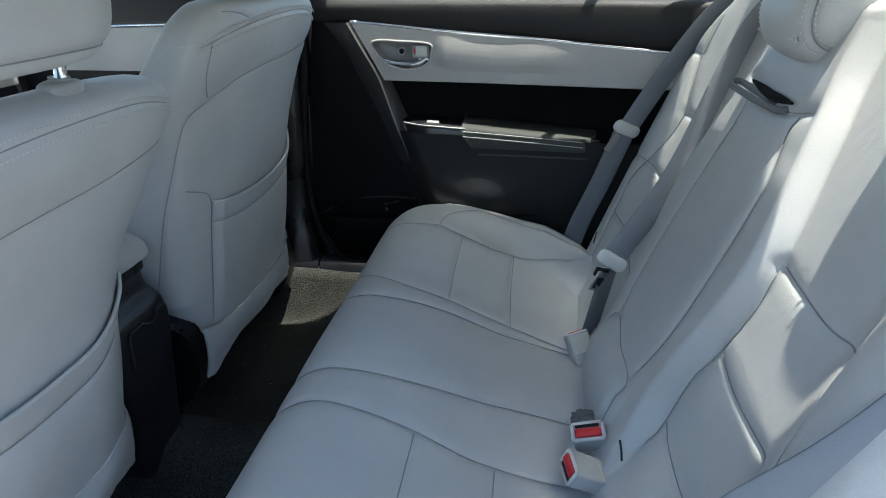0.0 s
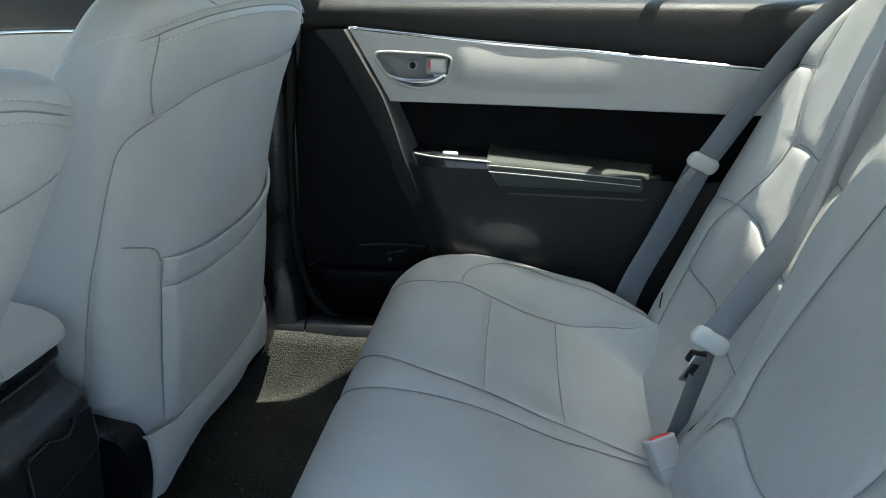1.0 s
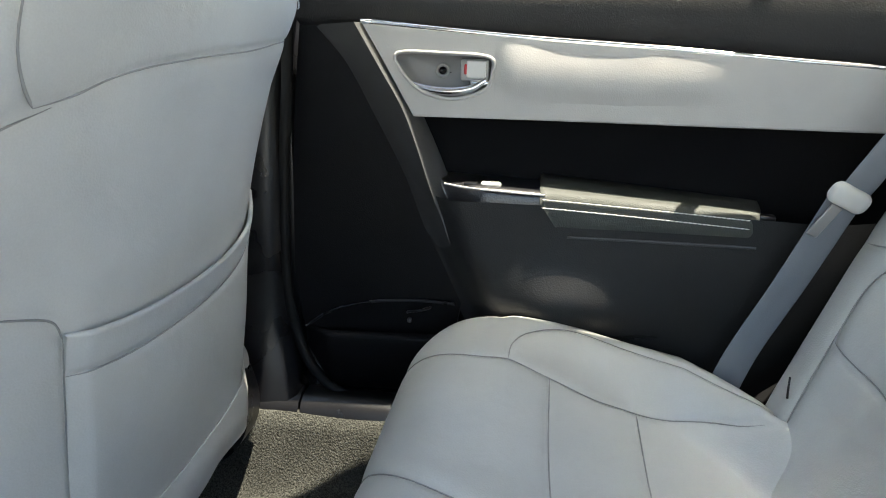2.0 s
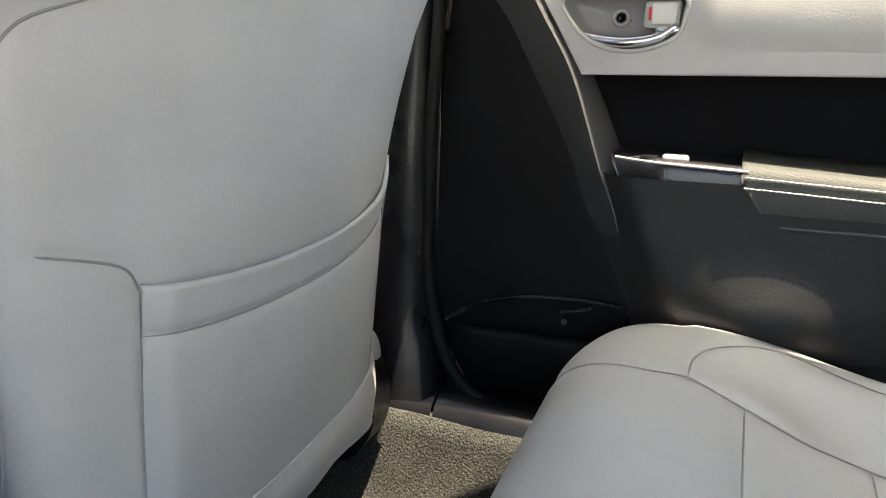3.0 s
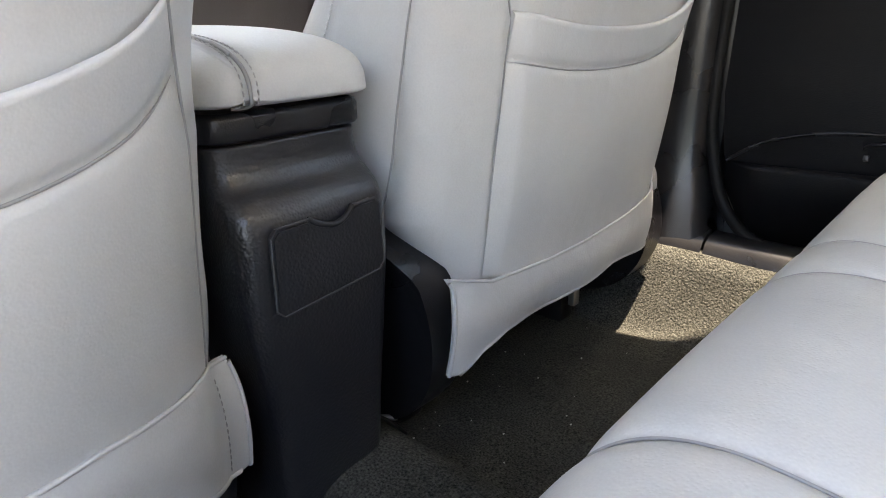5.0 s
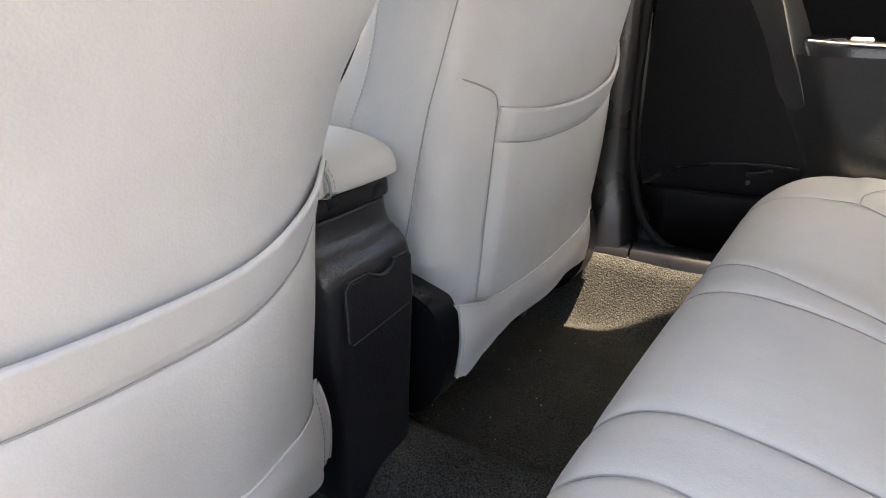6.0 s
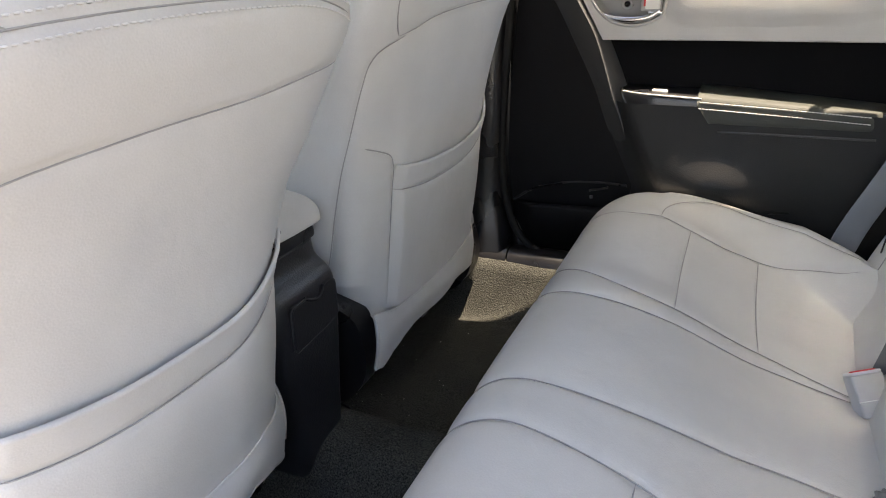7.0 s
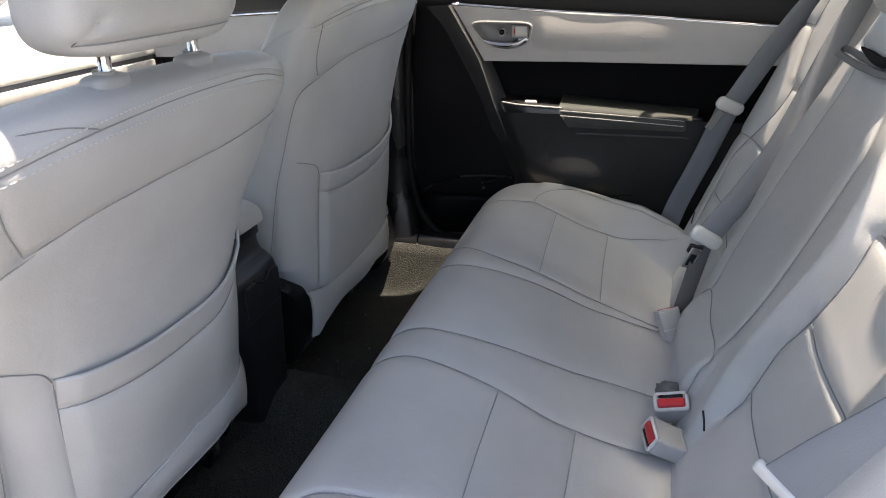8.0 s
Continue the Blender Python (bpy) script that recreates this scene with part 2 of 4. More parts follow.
# ---- the car's shell ----
def shell():
    # carpeted floor with a low tunnel and rising to the sills
    xs, ys = np.linspace(-1.7, 0.30, 101), np.linspace(-0.66, 0.66, 133)
    X, Y = np.meshgrid(xs, ys, indexing="ij")
    a = np.abs(Y)
    Z = 0.085 * np.exp(-(a / 0.085) ** 4) + 0.128 * np.clip((a - 0.530) / 0.070, 0, 1) ** 1.5
    Z += 0.0025 * np.sin(X * 21 + Y * 13) * np.sin(Y * 17 - X * 9)
    Z += 0.10 * np.clip((-1.05 - X) / 0.5, 0, 1) ** 1.6
    P = np.stack([X, Y, Z], 2)
    tagged(part("floor", (P.reshape(-1, 3), grid_faces(101, 133)), CARPET), "dark grey looped carpet over the car floor", "carpet", kind="structure")
    tagged(part("underbody", rbox((-0.4, 0, -0.06), (3.6, 1.5, 0.06), 0.01), BLACK_SMOOTH), "black steel underbody of the car", "underbody", kind="structure")
    # roof lining and roof skin, from the windscreen to the rear window
    xs = np.linspace(-1.05, 0.371, 40)
    for name, z0, grow, mat, label in (("ceiling", 1.13, -0.02, LINER, "pale grey fabric headliner"), ("roof", 1.165, 0.0, PAINT, "silver painted roof panel")):
        rows = []
        for x in xs:
            e = float(rail_y(x)) + grow
            v = np.linspace(-1, 1, 25)
            z = z0 - 0.07 * v ** 4 - 0.075 * ((x + 0.3) / 0.75) ** 2
            # rear corners bowed forward to lengthen the sun patches on the backrest
            bow = 0.016 * v ** 2 * np.clip((x - 0.2) / 0.171, 0, 1)
            rows.append(np.stack([x - bow, v * e, z], 1))
        P = np.array(rows)
        tagged(part(name, (P.reshape(-1, 3), grid_faces(40, 25)), mat), label, name, kind="structure")


def rail_y(x):
    """Half the width of the unseen roof, bent so its edge bounds the sun patches."""
    return table([(-1.05, 0.50), (-0.60, 0.525), (-0.40, 0.546), (-0.31, 0.568), (-0.23, 0.599), (-0.16, 0.607), (-0.09, 0.606), (-0.03, 0.602), (0.06, 0.602), (0.12, 0.606), (0.20, 0.608), (0.36, 0.600)], x)[..., 0]


shell()


def both_sides(name, line, r, mat, label, category, flat=1.0):
    for s in (1, -1):
        L = np.array(line, float) * np.array((1, s, 1))
        tagged(part(name, tube(spline(L, 24), r, 10, flat), mat), label, category, kind="structure")


both_sides("roof_rail", [(x, float(rail_y(x)) - 0.022, 1.085 - 0.075 * ((x + 0.3) / 0.75) ** 2) for x in np.linspace(-1.05, 0.371, 9)], 0.022, LINER, "pale grey lined roof rail above the doors", "roof rail")
both_sides("windscreen_pillar", [(-1.05, 0.49, 1.01), (-1.35, 0.60, 0.90), (-1.75, 0.68, 0.72)], 0.045, LINER, "grey lined windscreen pillar", "pillar")
both_sides("rear_pillar", [(0.365, 0.535, 1.03), (0.55, 0.565, 0.93), (0.92, 0.62, 0.80)], 0.06, LINER, "grey lined rear roof pillar", "pillar")


# ---- rear bench ----
def cushion_edge(x):
    return table([(-0.36, 0.50), (-0.31, 0.575), (-0.24, 0.620), (-0.12, 0.630), (-0.03, 0.625), (0.04, 0.600), (0.10, 0.555), (0.16, 0.48), (0.22, 0.43)], x)[..., 0]


bench = thing("rear_bench", (-0.1, 0, 0.0), "smooth grey leather rear bench seat with stitched panels", "car seat")


def bench_cushion():
    rows_n = 240
    prof = spline([(-0.275, 0.03), (-0.305, 0.10), (-0.332, 0.18), (-0.338, 0.235), (-0.322, 0.285), (-0.280, 0.312), (-0.22, 0.312), (-0.128, 0.285), (-0.012, 0.232), (0.10, 0.205), (0.20, 0.20)], rows_n)
    s = np.linspace(0, 1, rows_n)
    ye = cushion_edge(prof[:, 0])
    ye = np.where(s < 0.35, np.minimum(ye, 0.56), ye)
    inner = np.linspace(-1, 1, 401)
    ang = np.linspace(0, math.pi / 2, 9)[1:]
    r = 0.055
    P = []
    for (x, z), e in zip(prof, ye):
        y = inner * (e - r)
        v = np.abs(y)
        lift = 0.030 * np.clip((v - 0.26) / 0.2, 0, 1) ** 1.3 * np.clip((x + 0.335) / 0.15, 0, 1)
        k = np.clip((v - (e - 0.155)) / 0.10, 0, 1)
        lift = lift + 0.064 * np.clip((x + 0.20) / 0.25, 0, 1) * k * k * (3 - 2 * k)
        mid = 0.004 * np.exp(-((y - 0.02) / 0.14) ** 2)
        zz = z + (lift + mid) * np.clip((z - 0.1) / 0.1, 0, 1)
        row = [(x, -(e - r) - r * math.sin(a), zz[0] - r * (1 - math.cos(a))) for a in ang[::-1]]
        row = [(x, -(e - r) - r, max(zz[0] - r - 0.14, 0.0))] + row
        row += list(zip(np.full(len(y), x), y, zz))
        row += [(x, (e - r) + r * math.sin(a), zz[-1] - r * (1 - math.cos(a))) for a in ang]
        row += [(x, (e - r) + r, max(zz[-1] - r - 0.14, 0.0))]
        P.append(row)
    P = np.array(P)
    faces = grid_faces(P.shape[0], P.shape[1])
    bvh = tree(P, faces)
    lines = [
        [(-0.132, 0.453), (-0.133, 0.32), (-0.129, 0.202)],
        [(-0.017, 0.472), (-0.016, 0.34), (-0.010, 0.212)],
        [(-0.123, -0.177), (-0.121, -0.293), (-0.112, -0.43)],
        [(-0.011, -0.176), (-0.010, -0.254), (-0.008, -0.46)],
        [(-0.336, 0.27), (-0.30, 0.242), (-0.25, 0.215), (-0.2, 0.202), (-0.129, 0.202), (-0.06, 0.207), (0.0, 0.21), (0.06, 0.198), (0.12, 0.18)],
        [(-0.336, 0.17), (-0.29, 0.147), (-0.242, 0.142), (-0.2, 0.147), (-0.12, 0.158), (-0.031, 0.170), (0.033, 0.176), (0.12, 0.17)],
        [(-0.336, -0.10), (-0.298, -0.095), (-0.264, -0.093), (-0.218, -0.090), (-0.13, -0.076), (-0.044, -0.052), (0.027, -0.036), (0.12, -0.036)],
        [(-0.336, -0.18), (-0.29, -0.175), (-0.255, -0.172), (-0.2, -0.174), (-0.123, -0.177), (-0.058, -0.18), (-0.011, -0.176), (0.03, -0.174), (0.12, -0.168)],
        [(-0.336, 0.50), (-0.30, 0.485), (-0.259, 0.468), (-0.224, 0.460), (-0.186, 0.461), (-0.132, 0.453), (-0.074, 0.455), (-0.017, 0.472), (0.06, 0.47), (0.13, 0.44)],
        [(-0.186, 0.461), (-0.182, 0.507), (-0.159, 0.546), (-0.10, 0.575), (-0.03, 0.565), (0.04, 0.535), (0.10, 0.492), (0.15, 0.445)],
        [(-0.336, -0.50), (-0.30, -0.485), (-0.259, -0.468), (-0.186, -0.461), (-0.112, -0.43), (-0.008, -0.46), (0.06, -0.47), (0.13, -0.44)],
    ]
    draped = [drape(bvh, [(x, y, 0.4) for x, y in spline(L, 80)], (0, 0, -1)) for L in lines]
    V = upholster(P, faces, draped, np.array((0, 0, 1)))
    cover = part("cushion", (V, faces), LEATHER, bench)
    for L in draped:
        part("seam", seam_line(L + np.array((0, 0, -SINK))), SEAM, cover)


def back_x(z):
    return 0.150 + 0.37 * (z - 0.265)


def back_proud(y, z):
    """How far the backrest stands forward of its plane: the side seats dished, the middle armrest flush."""
    a = np.abs(y)
    c = table([(0.15, 0.17), (0.26, 0.168), (0.36, 0.153), (0.46, 0.172), (0.55, 0.190), (0.61, 0.180), (0.70, 0.148), (0.765, 0.122), (0.83, 0.11)], z)[..., 0]
    k = np.clip((a - c + 0.006) / 0.024, 0, 1)
    k = k * k * (3 - 2 * k)
    q = np.clip((0.44 - a) / 0.08, 0, 1)
    q = q * q * (3 - 2 * q)
    edge = 0.008 * np.exp(-((a - 0.47) / 0.05) ** 2)
    low = 0.018 * np.exp(-np.abs((z - 0.285) / 0.046) ** 3) * np.clip((0.125 - np.abs(y - 0.012)) / 0.03, 0, 1)
    return 0.006 - 0.029 * k * q * np.clip((z - 0.22) / 0.1, 0, 1) + edge + low


def bench_backrest():
    zs = np.linspace(0.15, 0.82, 220)
    ys = np.linspace(-0.52, 0.52, 341)
    rows = []
    for z in zs:
        e = float(np.interp(z, (0.15, 0.3, 0.5, 0.68, 0.75, 0.82), (0.50, 0.53, 0.545, 0.53, 0.50, 0.45)))
        y = ys / 0.52 * e
        x = back_x(z) - back_proud(y, z)
        edge = np.clip((np.abs(y) - (e - 0.05)) / 0.05, 0, 1)
        x = x + 0.09 * (1 - np.sqrt(np.maximum(1 - edge ** 2, 0)))
        rows.append(np.stack([x, y, np.full_like(y, z)], 1))
    last = rows[-1]
    for k in range(1, 9):
        a = k / 8 * math.pi / 2
        rows.append(last + np.array((0.07 * (1 - math.cos(a)) * 1.2, 0, 0.03 * math.sin(a))))
    rows.append(rows[-1] + np.array((0.10, 0, -0.01)))
    first = rows[0]
    rows.insert(0, first + np.array((0.08, 0, -0.03)))
    P = np.array(rows)
    faces = grid_faces(P.shape[0], P.shape[1])
    bvh = tree(P, faces)
    side = [
        [(0.178, 0.29), (0.176, 0.34), (0.174, 0.40), (0.193, 0.456), (0.204, 0.517), (0.203, 0.574)],
        [(0.175, 0.335), (0.24, 0.340), (0.311, 0.352), (0.383, 0.373), (0.444, 0.395)],
        [(0.193, 0.456), (0.272, 0.470), (0.343, 0.483), (0.424, 0.509), (0.50, 0.500)],
        [(0.203, 0.574), (0.25, 0.590), (0.335, 0.603), (0.398, 0.614)],
        [(0.430, 0.26), (0.440, 0.33), (0.446, 0.40), (0.448, 0.462), (0.424, 0.509), (0.402, 0.565), (0.398, 0.614), (0.410, 0.653), (0.426, 0.715), (0.426, 0.80)],
        [(0.426, 0.718), (0.472, 0.715), (0.51, 0.70)],
    ]
    lines = list(side) + [[(-y, z) for y, z in L] for L in (side[0], side[4], side[5])] + [
        [(-0.175, 0.338), (-0.228, 0.329), (-0.308, 0.332), (-0.40, 0.345), (-0.444, 0.36)],
        [(-0.193, 0.456), (-0.252, 0.449), (-0.311, 0.450), (-0.386, 0.456), (-0.448, 0.462)],
        [(-0.203, 0.574), (-0.253, 0.572), (-0.330, 0.571), (-0.40, 0.585)]]
    lines += [[(-0.095, 0.25), (-0.092, 0.30), (-0.082, 0.331), (0.01, 0.331), (0.10, 0.337), (0.118, 0.30), (0.125, 0.25)],
              [(-0.082, 0.333), (-0.113, 0.43), (-0.120, 0.54), (-0.114, 0.635), (-0.088, 0.69), (-0.092, 0.713)],
              [(0.10, 0.337), (0.115, 0.40), (0.112, 0.50), (0.098, 0.61), (0.088, 0.67), (0.095, 0.713)],
              [(-0.12, 0.722), (-0.05, 0.708), (0.02, 0.704), (0.06, 0.708), (0.12, 0.725)]]
    draped = [drape(bvh, [(0.2, y, z) for y, z in spline(L, 60)], (1, 0, 0)) for L in lines]
    V = upholster(P, faces, draped, np.array((-1, 0, 0)))
    root = part("backrest", (V, faces), LEATHER, bench, "grey leather backrest with fold-down middle armrest")
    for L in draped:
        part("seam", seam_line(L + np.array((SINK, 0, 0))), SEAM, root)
    # pull strap at the top of the middle armrest
    z = 0.70
    x0 = float(back_x(z) - back_proud(0.0, z))
    loop = [(x0 + 0.008, -0.055, z + 0.012), (x0 - 0.001, -0.040, z + 0.009), (x0 - 0.006, -0.01, z + 0.009), (x0 - 0.012, 0.03, z + 0.010), (x0 - 0.018, 0.075, z + 0.013), (x0 - 0.021, 0.100, z + 0.016), (x0 - 0.013, 0.110, z + 0.019), (x0 - 0.005, 0.100, z + 0.018), (x0 - 0.002, 0.05, z + 0.016), (x0 + 0.004, -0.02, z + 0.014)]
    part("pull_strap", ribbon(spline(loop, 60), (0.75, 0, 1), 0.009, 0.0025), STRAP, root, "folded grey leather pull strap")
    # solid black tube in place of the shade in the strap's recess
    slot = [(x0 + 0.003, y, z + 0.019 + 0.006 * abs(y) / 0.1) for y in np.linspace(-0.075, 0.085, 12)]
    part("strap_shade", tube(slot, 0.0065 * np.sin(np.linspace(0.25, math.pi - 0.25, 12)), 8), FABRIC, root, "dark tube for the shaded recess behind the pull strap")
    for y, z in ((-0.171, 0.277), (0.176, 0.277), (0.460, 0.322)):
        d = drape(bvh, [(0.1, y - 0.009, z - 0.010), (0.1, y, z), (0.1, y + 0.009, z + 0.010)], (1, 0, 0), 0.0006)
        part("slit", tube(d, 0.0016, 5), BLACK_SMOOTH, root, "short black slit in the cover")
    return bvh


def pillow(centre, half, power=2.6, lean=0.0, nu=40, nv=60, top=1.0, plan=None):
    """A headrest body: a superellipsoid, leaning back."""
    u = np.linspace(-math.pi / 2, math.pi / 2, nu)
    v = np.linspace(0, 2 * math.pi, nv, endpoint=False)
    U, W = np.meshgrid(u, v, indexing="ij")
    f = lambda c: np.sign(c) * np.abs(c) ** (2 / power)
    g = lambda c: np.sign(c) * np.abs(c) ** (2 / (plan or power))
    X, Y, Z = half[0] * f(np.cos(U)) * g(np.cos(W)), half[1] * f(np.cos(U)) * g(np.sin(W)), half[2] * f(np.sin(U))
    X = X + lean * Z
    Y = Y * (1 + (top - 1) * (Z / half[2] * 0.5 + 0.5))
    P = np.stack([X + centre[0], Y + centre[1], Z + centre[2]], 2)
    return P, grid_faces(nu, nv, False, True)


def rear_headrest(place, half, label, power, plan, seam_at):
    x, y, z = place
    root = thing("rear_headrest", (x, y, 0.80), label, "headrest", "rear headrests")
    P, faces = pillow(place, half, power, 0.22, 80, 120, plan=plan)
    bvh = tree(P, faces)
    lines = [drape(bvh, [(0.1, y + s * half[1] * seam_at, q) for q in np.linspace(z - half[2] * 0.97, z + half[2] * 0.97, 60)], (1, 0, 0)) for s in (1, -1)]
    V = upholster(P, faces, lines, np.array((-1, 0, 0)), True)
    cover = part("cover", (V, faces), LEATHER, root)
    for s in (-1, 1):
        part("post", tube([(x + 0.01, y + s * 0.05, 0.79), (x, y + s * 0.05, z)], 0.006, 12), CHROME, root, "chrome headrest post")
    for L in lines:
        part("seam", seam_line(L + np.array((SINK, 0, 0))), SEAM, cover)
        for dy in (-0.006, 0.006):
            part("stitching", stitches(drape(bvh, L + np.array((-0.05, dy, 0)), (1, 0, 0), 0.0008), (-1, 0, 0), 0.0011), THREAD, cover)


bench_cushion()
BACK = bench_backrest()
rear_headrest((0.404, 0.012, 0.850), (0.105, 0.106, 0.093), "padded grey leather middle headrest with stitched sides", 2.9, 4.2, 0.80)
rear_headrest((0.412, -0.345, 0.920), (0.066, 0.108, 0.095), "padded grey leather outer headrest, raised", 3.2, None, 0.72)
rear_headrest((0.412, 0.300, 0.920), (0.064, 0.092, 0.095), "padded grey leather outer headrest, raised", 2.3, None, 0.72)


# ---- front seats ----
SEAT_Y = 0.318


def seat_rear(z):
    return table([(0.10, -0.578), (0.25, -0.568), (0.36, -0.556), (0.476, -0.540), (0.58, -0.518), (0.67, -0.490), (0.76, -0.455), (0.80, -0.445)], z)[..., 0]


def front_seat(move, upper, narrow, deeper, recede, outer, base, skirt_up, skirt_low, label):
    """move: the seat's place; upper: how tall its back is above the pocket; recede: how far its inner edge curves forward."""
    root = thing("front_seat", (-0.7 + move[0], SEAT_Y + move[1], 0.0), label, "car seat", "front seats")
    def warp(V):
        V = np.array(V, float).reshape(-1, 3).copy()
        z = V[:, 2]
        V[:, 2] = np.where(z > 0.476, 0.476 + (z - 0.476) * upper, z)
        edge = SEAT_Y - 0.174
        deep = np.clip((seat_rear(z) - V[:, 0]) / 0.09, 0, 1)
        high = np.clip((z - 0.42) / 0.14, 0, 1) if recede else 0.0
        wide = (narrow + (deeper - narrow) * deep) * (1 - high) + (narrow - 0.10 + 0.05 * deep) * high
        wide = np.where(V[:, 1] < edge, 1.25 if recede else 1.0, wide)
        V[:, 1] = edge + (V[:, 1] - edge) * wide
        if not recede:
            # the passenger's seat: a broad, square lower back, narrowing to the shoulder, and a deep inner bolster
            off = V[:, 1] - SEAT_Y
            grow = np.interp(z, (0.14, 0.30, 0.45, 0.53, 0.64, 0.72, 0.80), (1.07, 1.07, 1.03, 1.0, 0.97, 0.94, 0.93))
            k = np.clip((-off - 0.176) / 0.045, 0, 1)
            inner = 0.033 * k * k * (3 - 2 * k) * (1 - np.interp(z, (0.42, 0.56), (0, 1)) * np.interp(V[:, 0], (-0.74, -0.64), (1, 0))) * np.interp(z, (0.235, 0.29, 0.68, 0.80), (0, 1, 1, 0.2))
            V[:, 1] = SEAT_Y + np.where(off > 0, off * grow, off - inner)
        V[:, 0] -= recede * np.clip((V[:, 1] - SEAT_Y - 0.05) / 0.13, 0, 1.25) ** 1.6 * np.interp(z, (0.42, 0.50, 0.60), (1.0, 0.5, 0.0))
        return V + np.array(move)
    def put(name, data, mat, parent, label=""):
        if isinstance(data, bmesh.types.BMesh):
            for v in data.verts:
                v.co = Vector(warp(v.co)[0])
            return part(name, data, mat, parent, label)
        return part(name, (warp(data[0]), data[1]), mat, parent, label)
    Y = SEAT_Y
    # backrest: closed sections up the seat
    nz, nv = 170, 240
    zs = np.linspace(base, 0.815, nz)
    th = np.linspace(0, 2 * math.pi, nv, endpoint=False)
    rows = []
    for z in zs:
        w = float(table([(0.20, 0.205), (0.28, 0.215), (0.36, 0.215), (0.47, 0.222), (0.58, 0.240), (0.66, 0.255), (0.73, 0.262), (0.77, 0.262), (0.82, 0.26)], z)[0])
        depth = float(np.interp(z, (0.2, 0.45, 0.6, 0.7, 0.82), (0.30, 0.29, 0.20, 0.15, 0.11) if recede else (0.30, 0.295, 0.185, 0.14, 0.11)))
        xr = float(seat_rear(z))
        k = min(max(0.0, (z - 0.745) / 0.07), 1.0)
        round_top = math.sqrt(max(1 - k ** 2.4, 0.0))
        w2 = w * (0.70 + 0.30 * round_top)
        d2 = depth * (0.45 + 0.55 * round_top)
        cx = xr - depth / 2 - (depth - d2) * 0.12
        c, s = np.cos(th), np.sin(th)
        square = 0.0 if recede else float(np.interp(z, (0.47, 0.66), (1.0, 0.0)))
        p = np.where(c > 0, 3.4 + 2.4 * square, 3.4)
        x = cx + d2 / 2 * np.sign(c) * np.abs(c) ** (2 / p)
        y = Y + w2 * np.sign(s) * np.abs(s) ** (2 / (p - 0.3))
        zz = z + 0.075 * np.clip((xr - 0.055 - x) / 0.12, 0, 1) * np.clip((base + 0.125 - z) / 0.12, 0, 1)
        rows.append(np.stack([x, y, zz], 1))
    mid = rows[-1].mean(axis=0)
    for k in (0.85, 0.6, 0.3, 0.02):
        rows.append(mid + (rows[nz - 1] - mid) * k + np.array((0, 0, 0.008 * (1 - k * k))))
    P = np.array(rows)
    faces = grid_faces(P.shape[0], nv, False, True)
    bvh = tree(P, faces)
    rear_lines = [
        [(y, z + (0.008 if recede else 0.0)) for y, z in ((-0.245, 0.752), (-0.172, 0.772), (-0.05, 0.783), (0.08, 0.785), (0.16, 0.780), (0.235, 0.762))],
        [(-0.225, 0.758), (-0.215, 0.712), (-0.200, 0.669)],
        [(-0.200, 0.669), (-0.138, 0.689), (-0.036, 0.699), (0.08, 0.704), (0.169, 0.712), (0.24, 0.716)],
        [(-0.211, 0.517), (-0.197, 0.507), (-0.182, 0.493), (-0.174, 0.473)],
        [(-0.174, 0.473), (-0.172, 0.40), (-0.170, 0.30), (-0.168, 0.232)],
        [(-0.20, 0.800), (-0.165, 0.796), (-0.132, 0.786)],
    ]
    draped = [drape(bvh, [(-0.4, Y + y, z) for y, z in spline(L, 60)], (-1, 0, 0)) for L in rear_lines]
    side = spline([(-0.500, 0.118, 0.669), (-0.523, 0.089, 0.643), (-0.542, 0.086, 0.604), (-0.575, 0.095, 0.527), (-0.596, 0.099, 0.476), (-0.617, 0.103, 0.411), (-0.640, 0.103, 0.320), (-0.66, 0.10, 0.27)], 60)
    draped.append(drape(bvh, side, (-0.4, 0.9, -0.05)))
    V = upholster(P, faces, draped, np.array((1, 0, 0)), True, depth=0.0020, puff=0.0008)
    back = put("backrest", (V, faces), LEATHER, root)
    for k, L in enumerate(draped):
        sink = np.array((-0.0026, 0, 0)) if k < 6 else np.array((-0.0012, 0.0022, 0))
        put("seam", seam_line(L + sink), SEAM, back)
    for dz in (-0.008, 0.008):
        L = drape(bvh, [(-0.4, Y + y, z + dz) for y, z in spline(rear_lines[0], 90)], (-1, 0, 0), 0.0009)
        put("stitching", stitches(L, (1, 0, 0), 0.0011, 0.0065, 0.0042), THREAD, back)
    L = drape(bvh, spline([(-0.480, -0.1, 0.758), (-0.515, -0.1, 0.752), (-0.552, -0.1, 0.732), (-0.585, -0.1, 0.70), (-0.632, -0.1, 0.60), (-0.675, -0.1, 0.52), (-0.715, -0.1, 0.45), (-0.735, -0.1, 0.38)], 60), (0, 1, 0), 0.0004)
    put("side_stitching", stitches(L, (0, -1, 0), 0.0009), THREAD, back)
    # map pocket: a panel over the lower back with a curved, thick upper hem
    def hem(y):
        return table([(-0.18, 0.477), (-0.09, 0.463), (-0.01, 0.458), (0.07, 0.460), (0.13, 0.472), (0.165, 0.488), (0.205, 0.520)], y)[..., 0]
    ny, nq = 110, 90
    ys = np.linspace(-0.174, 0.187 if recede else 0.205, ny)
    rows = []
    for q in np.linspace(0, 1, nq):
        foot = np.interp(ys, *skirt_up) - 0.003
        pts = drape(bvh, [(-0.4, Y + y, f + q * (float(hem(y)) - f)) for y, f in zip(ys, foot)], (-1, 0, 0))
        puff = 0.005 + 0.005 * math.sin(math.pi * q) ** 2 + 0.006 * q ** 6
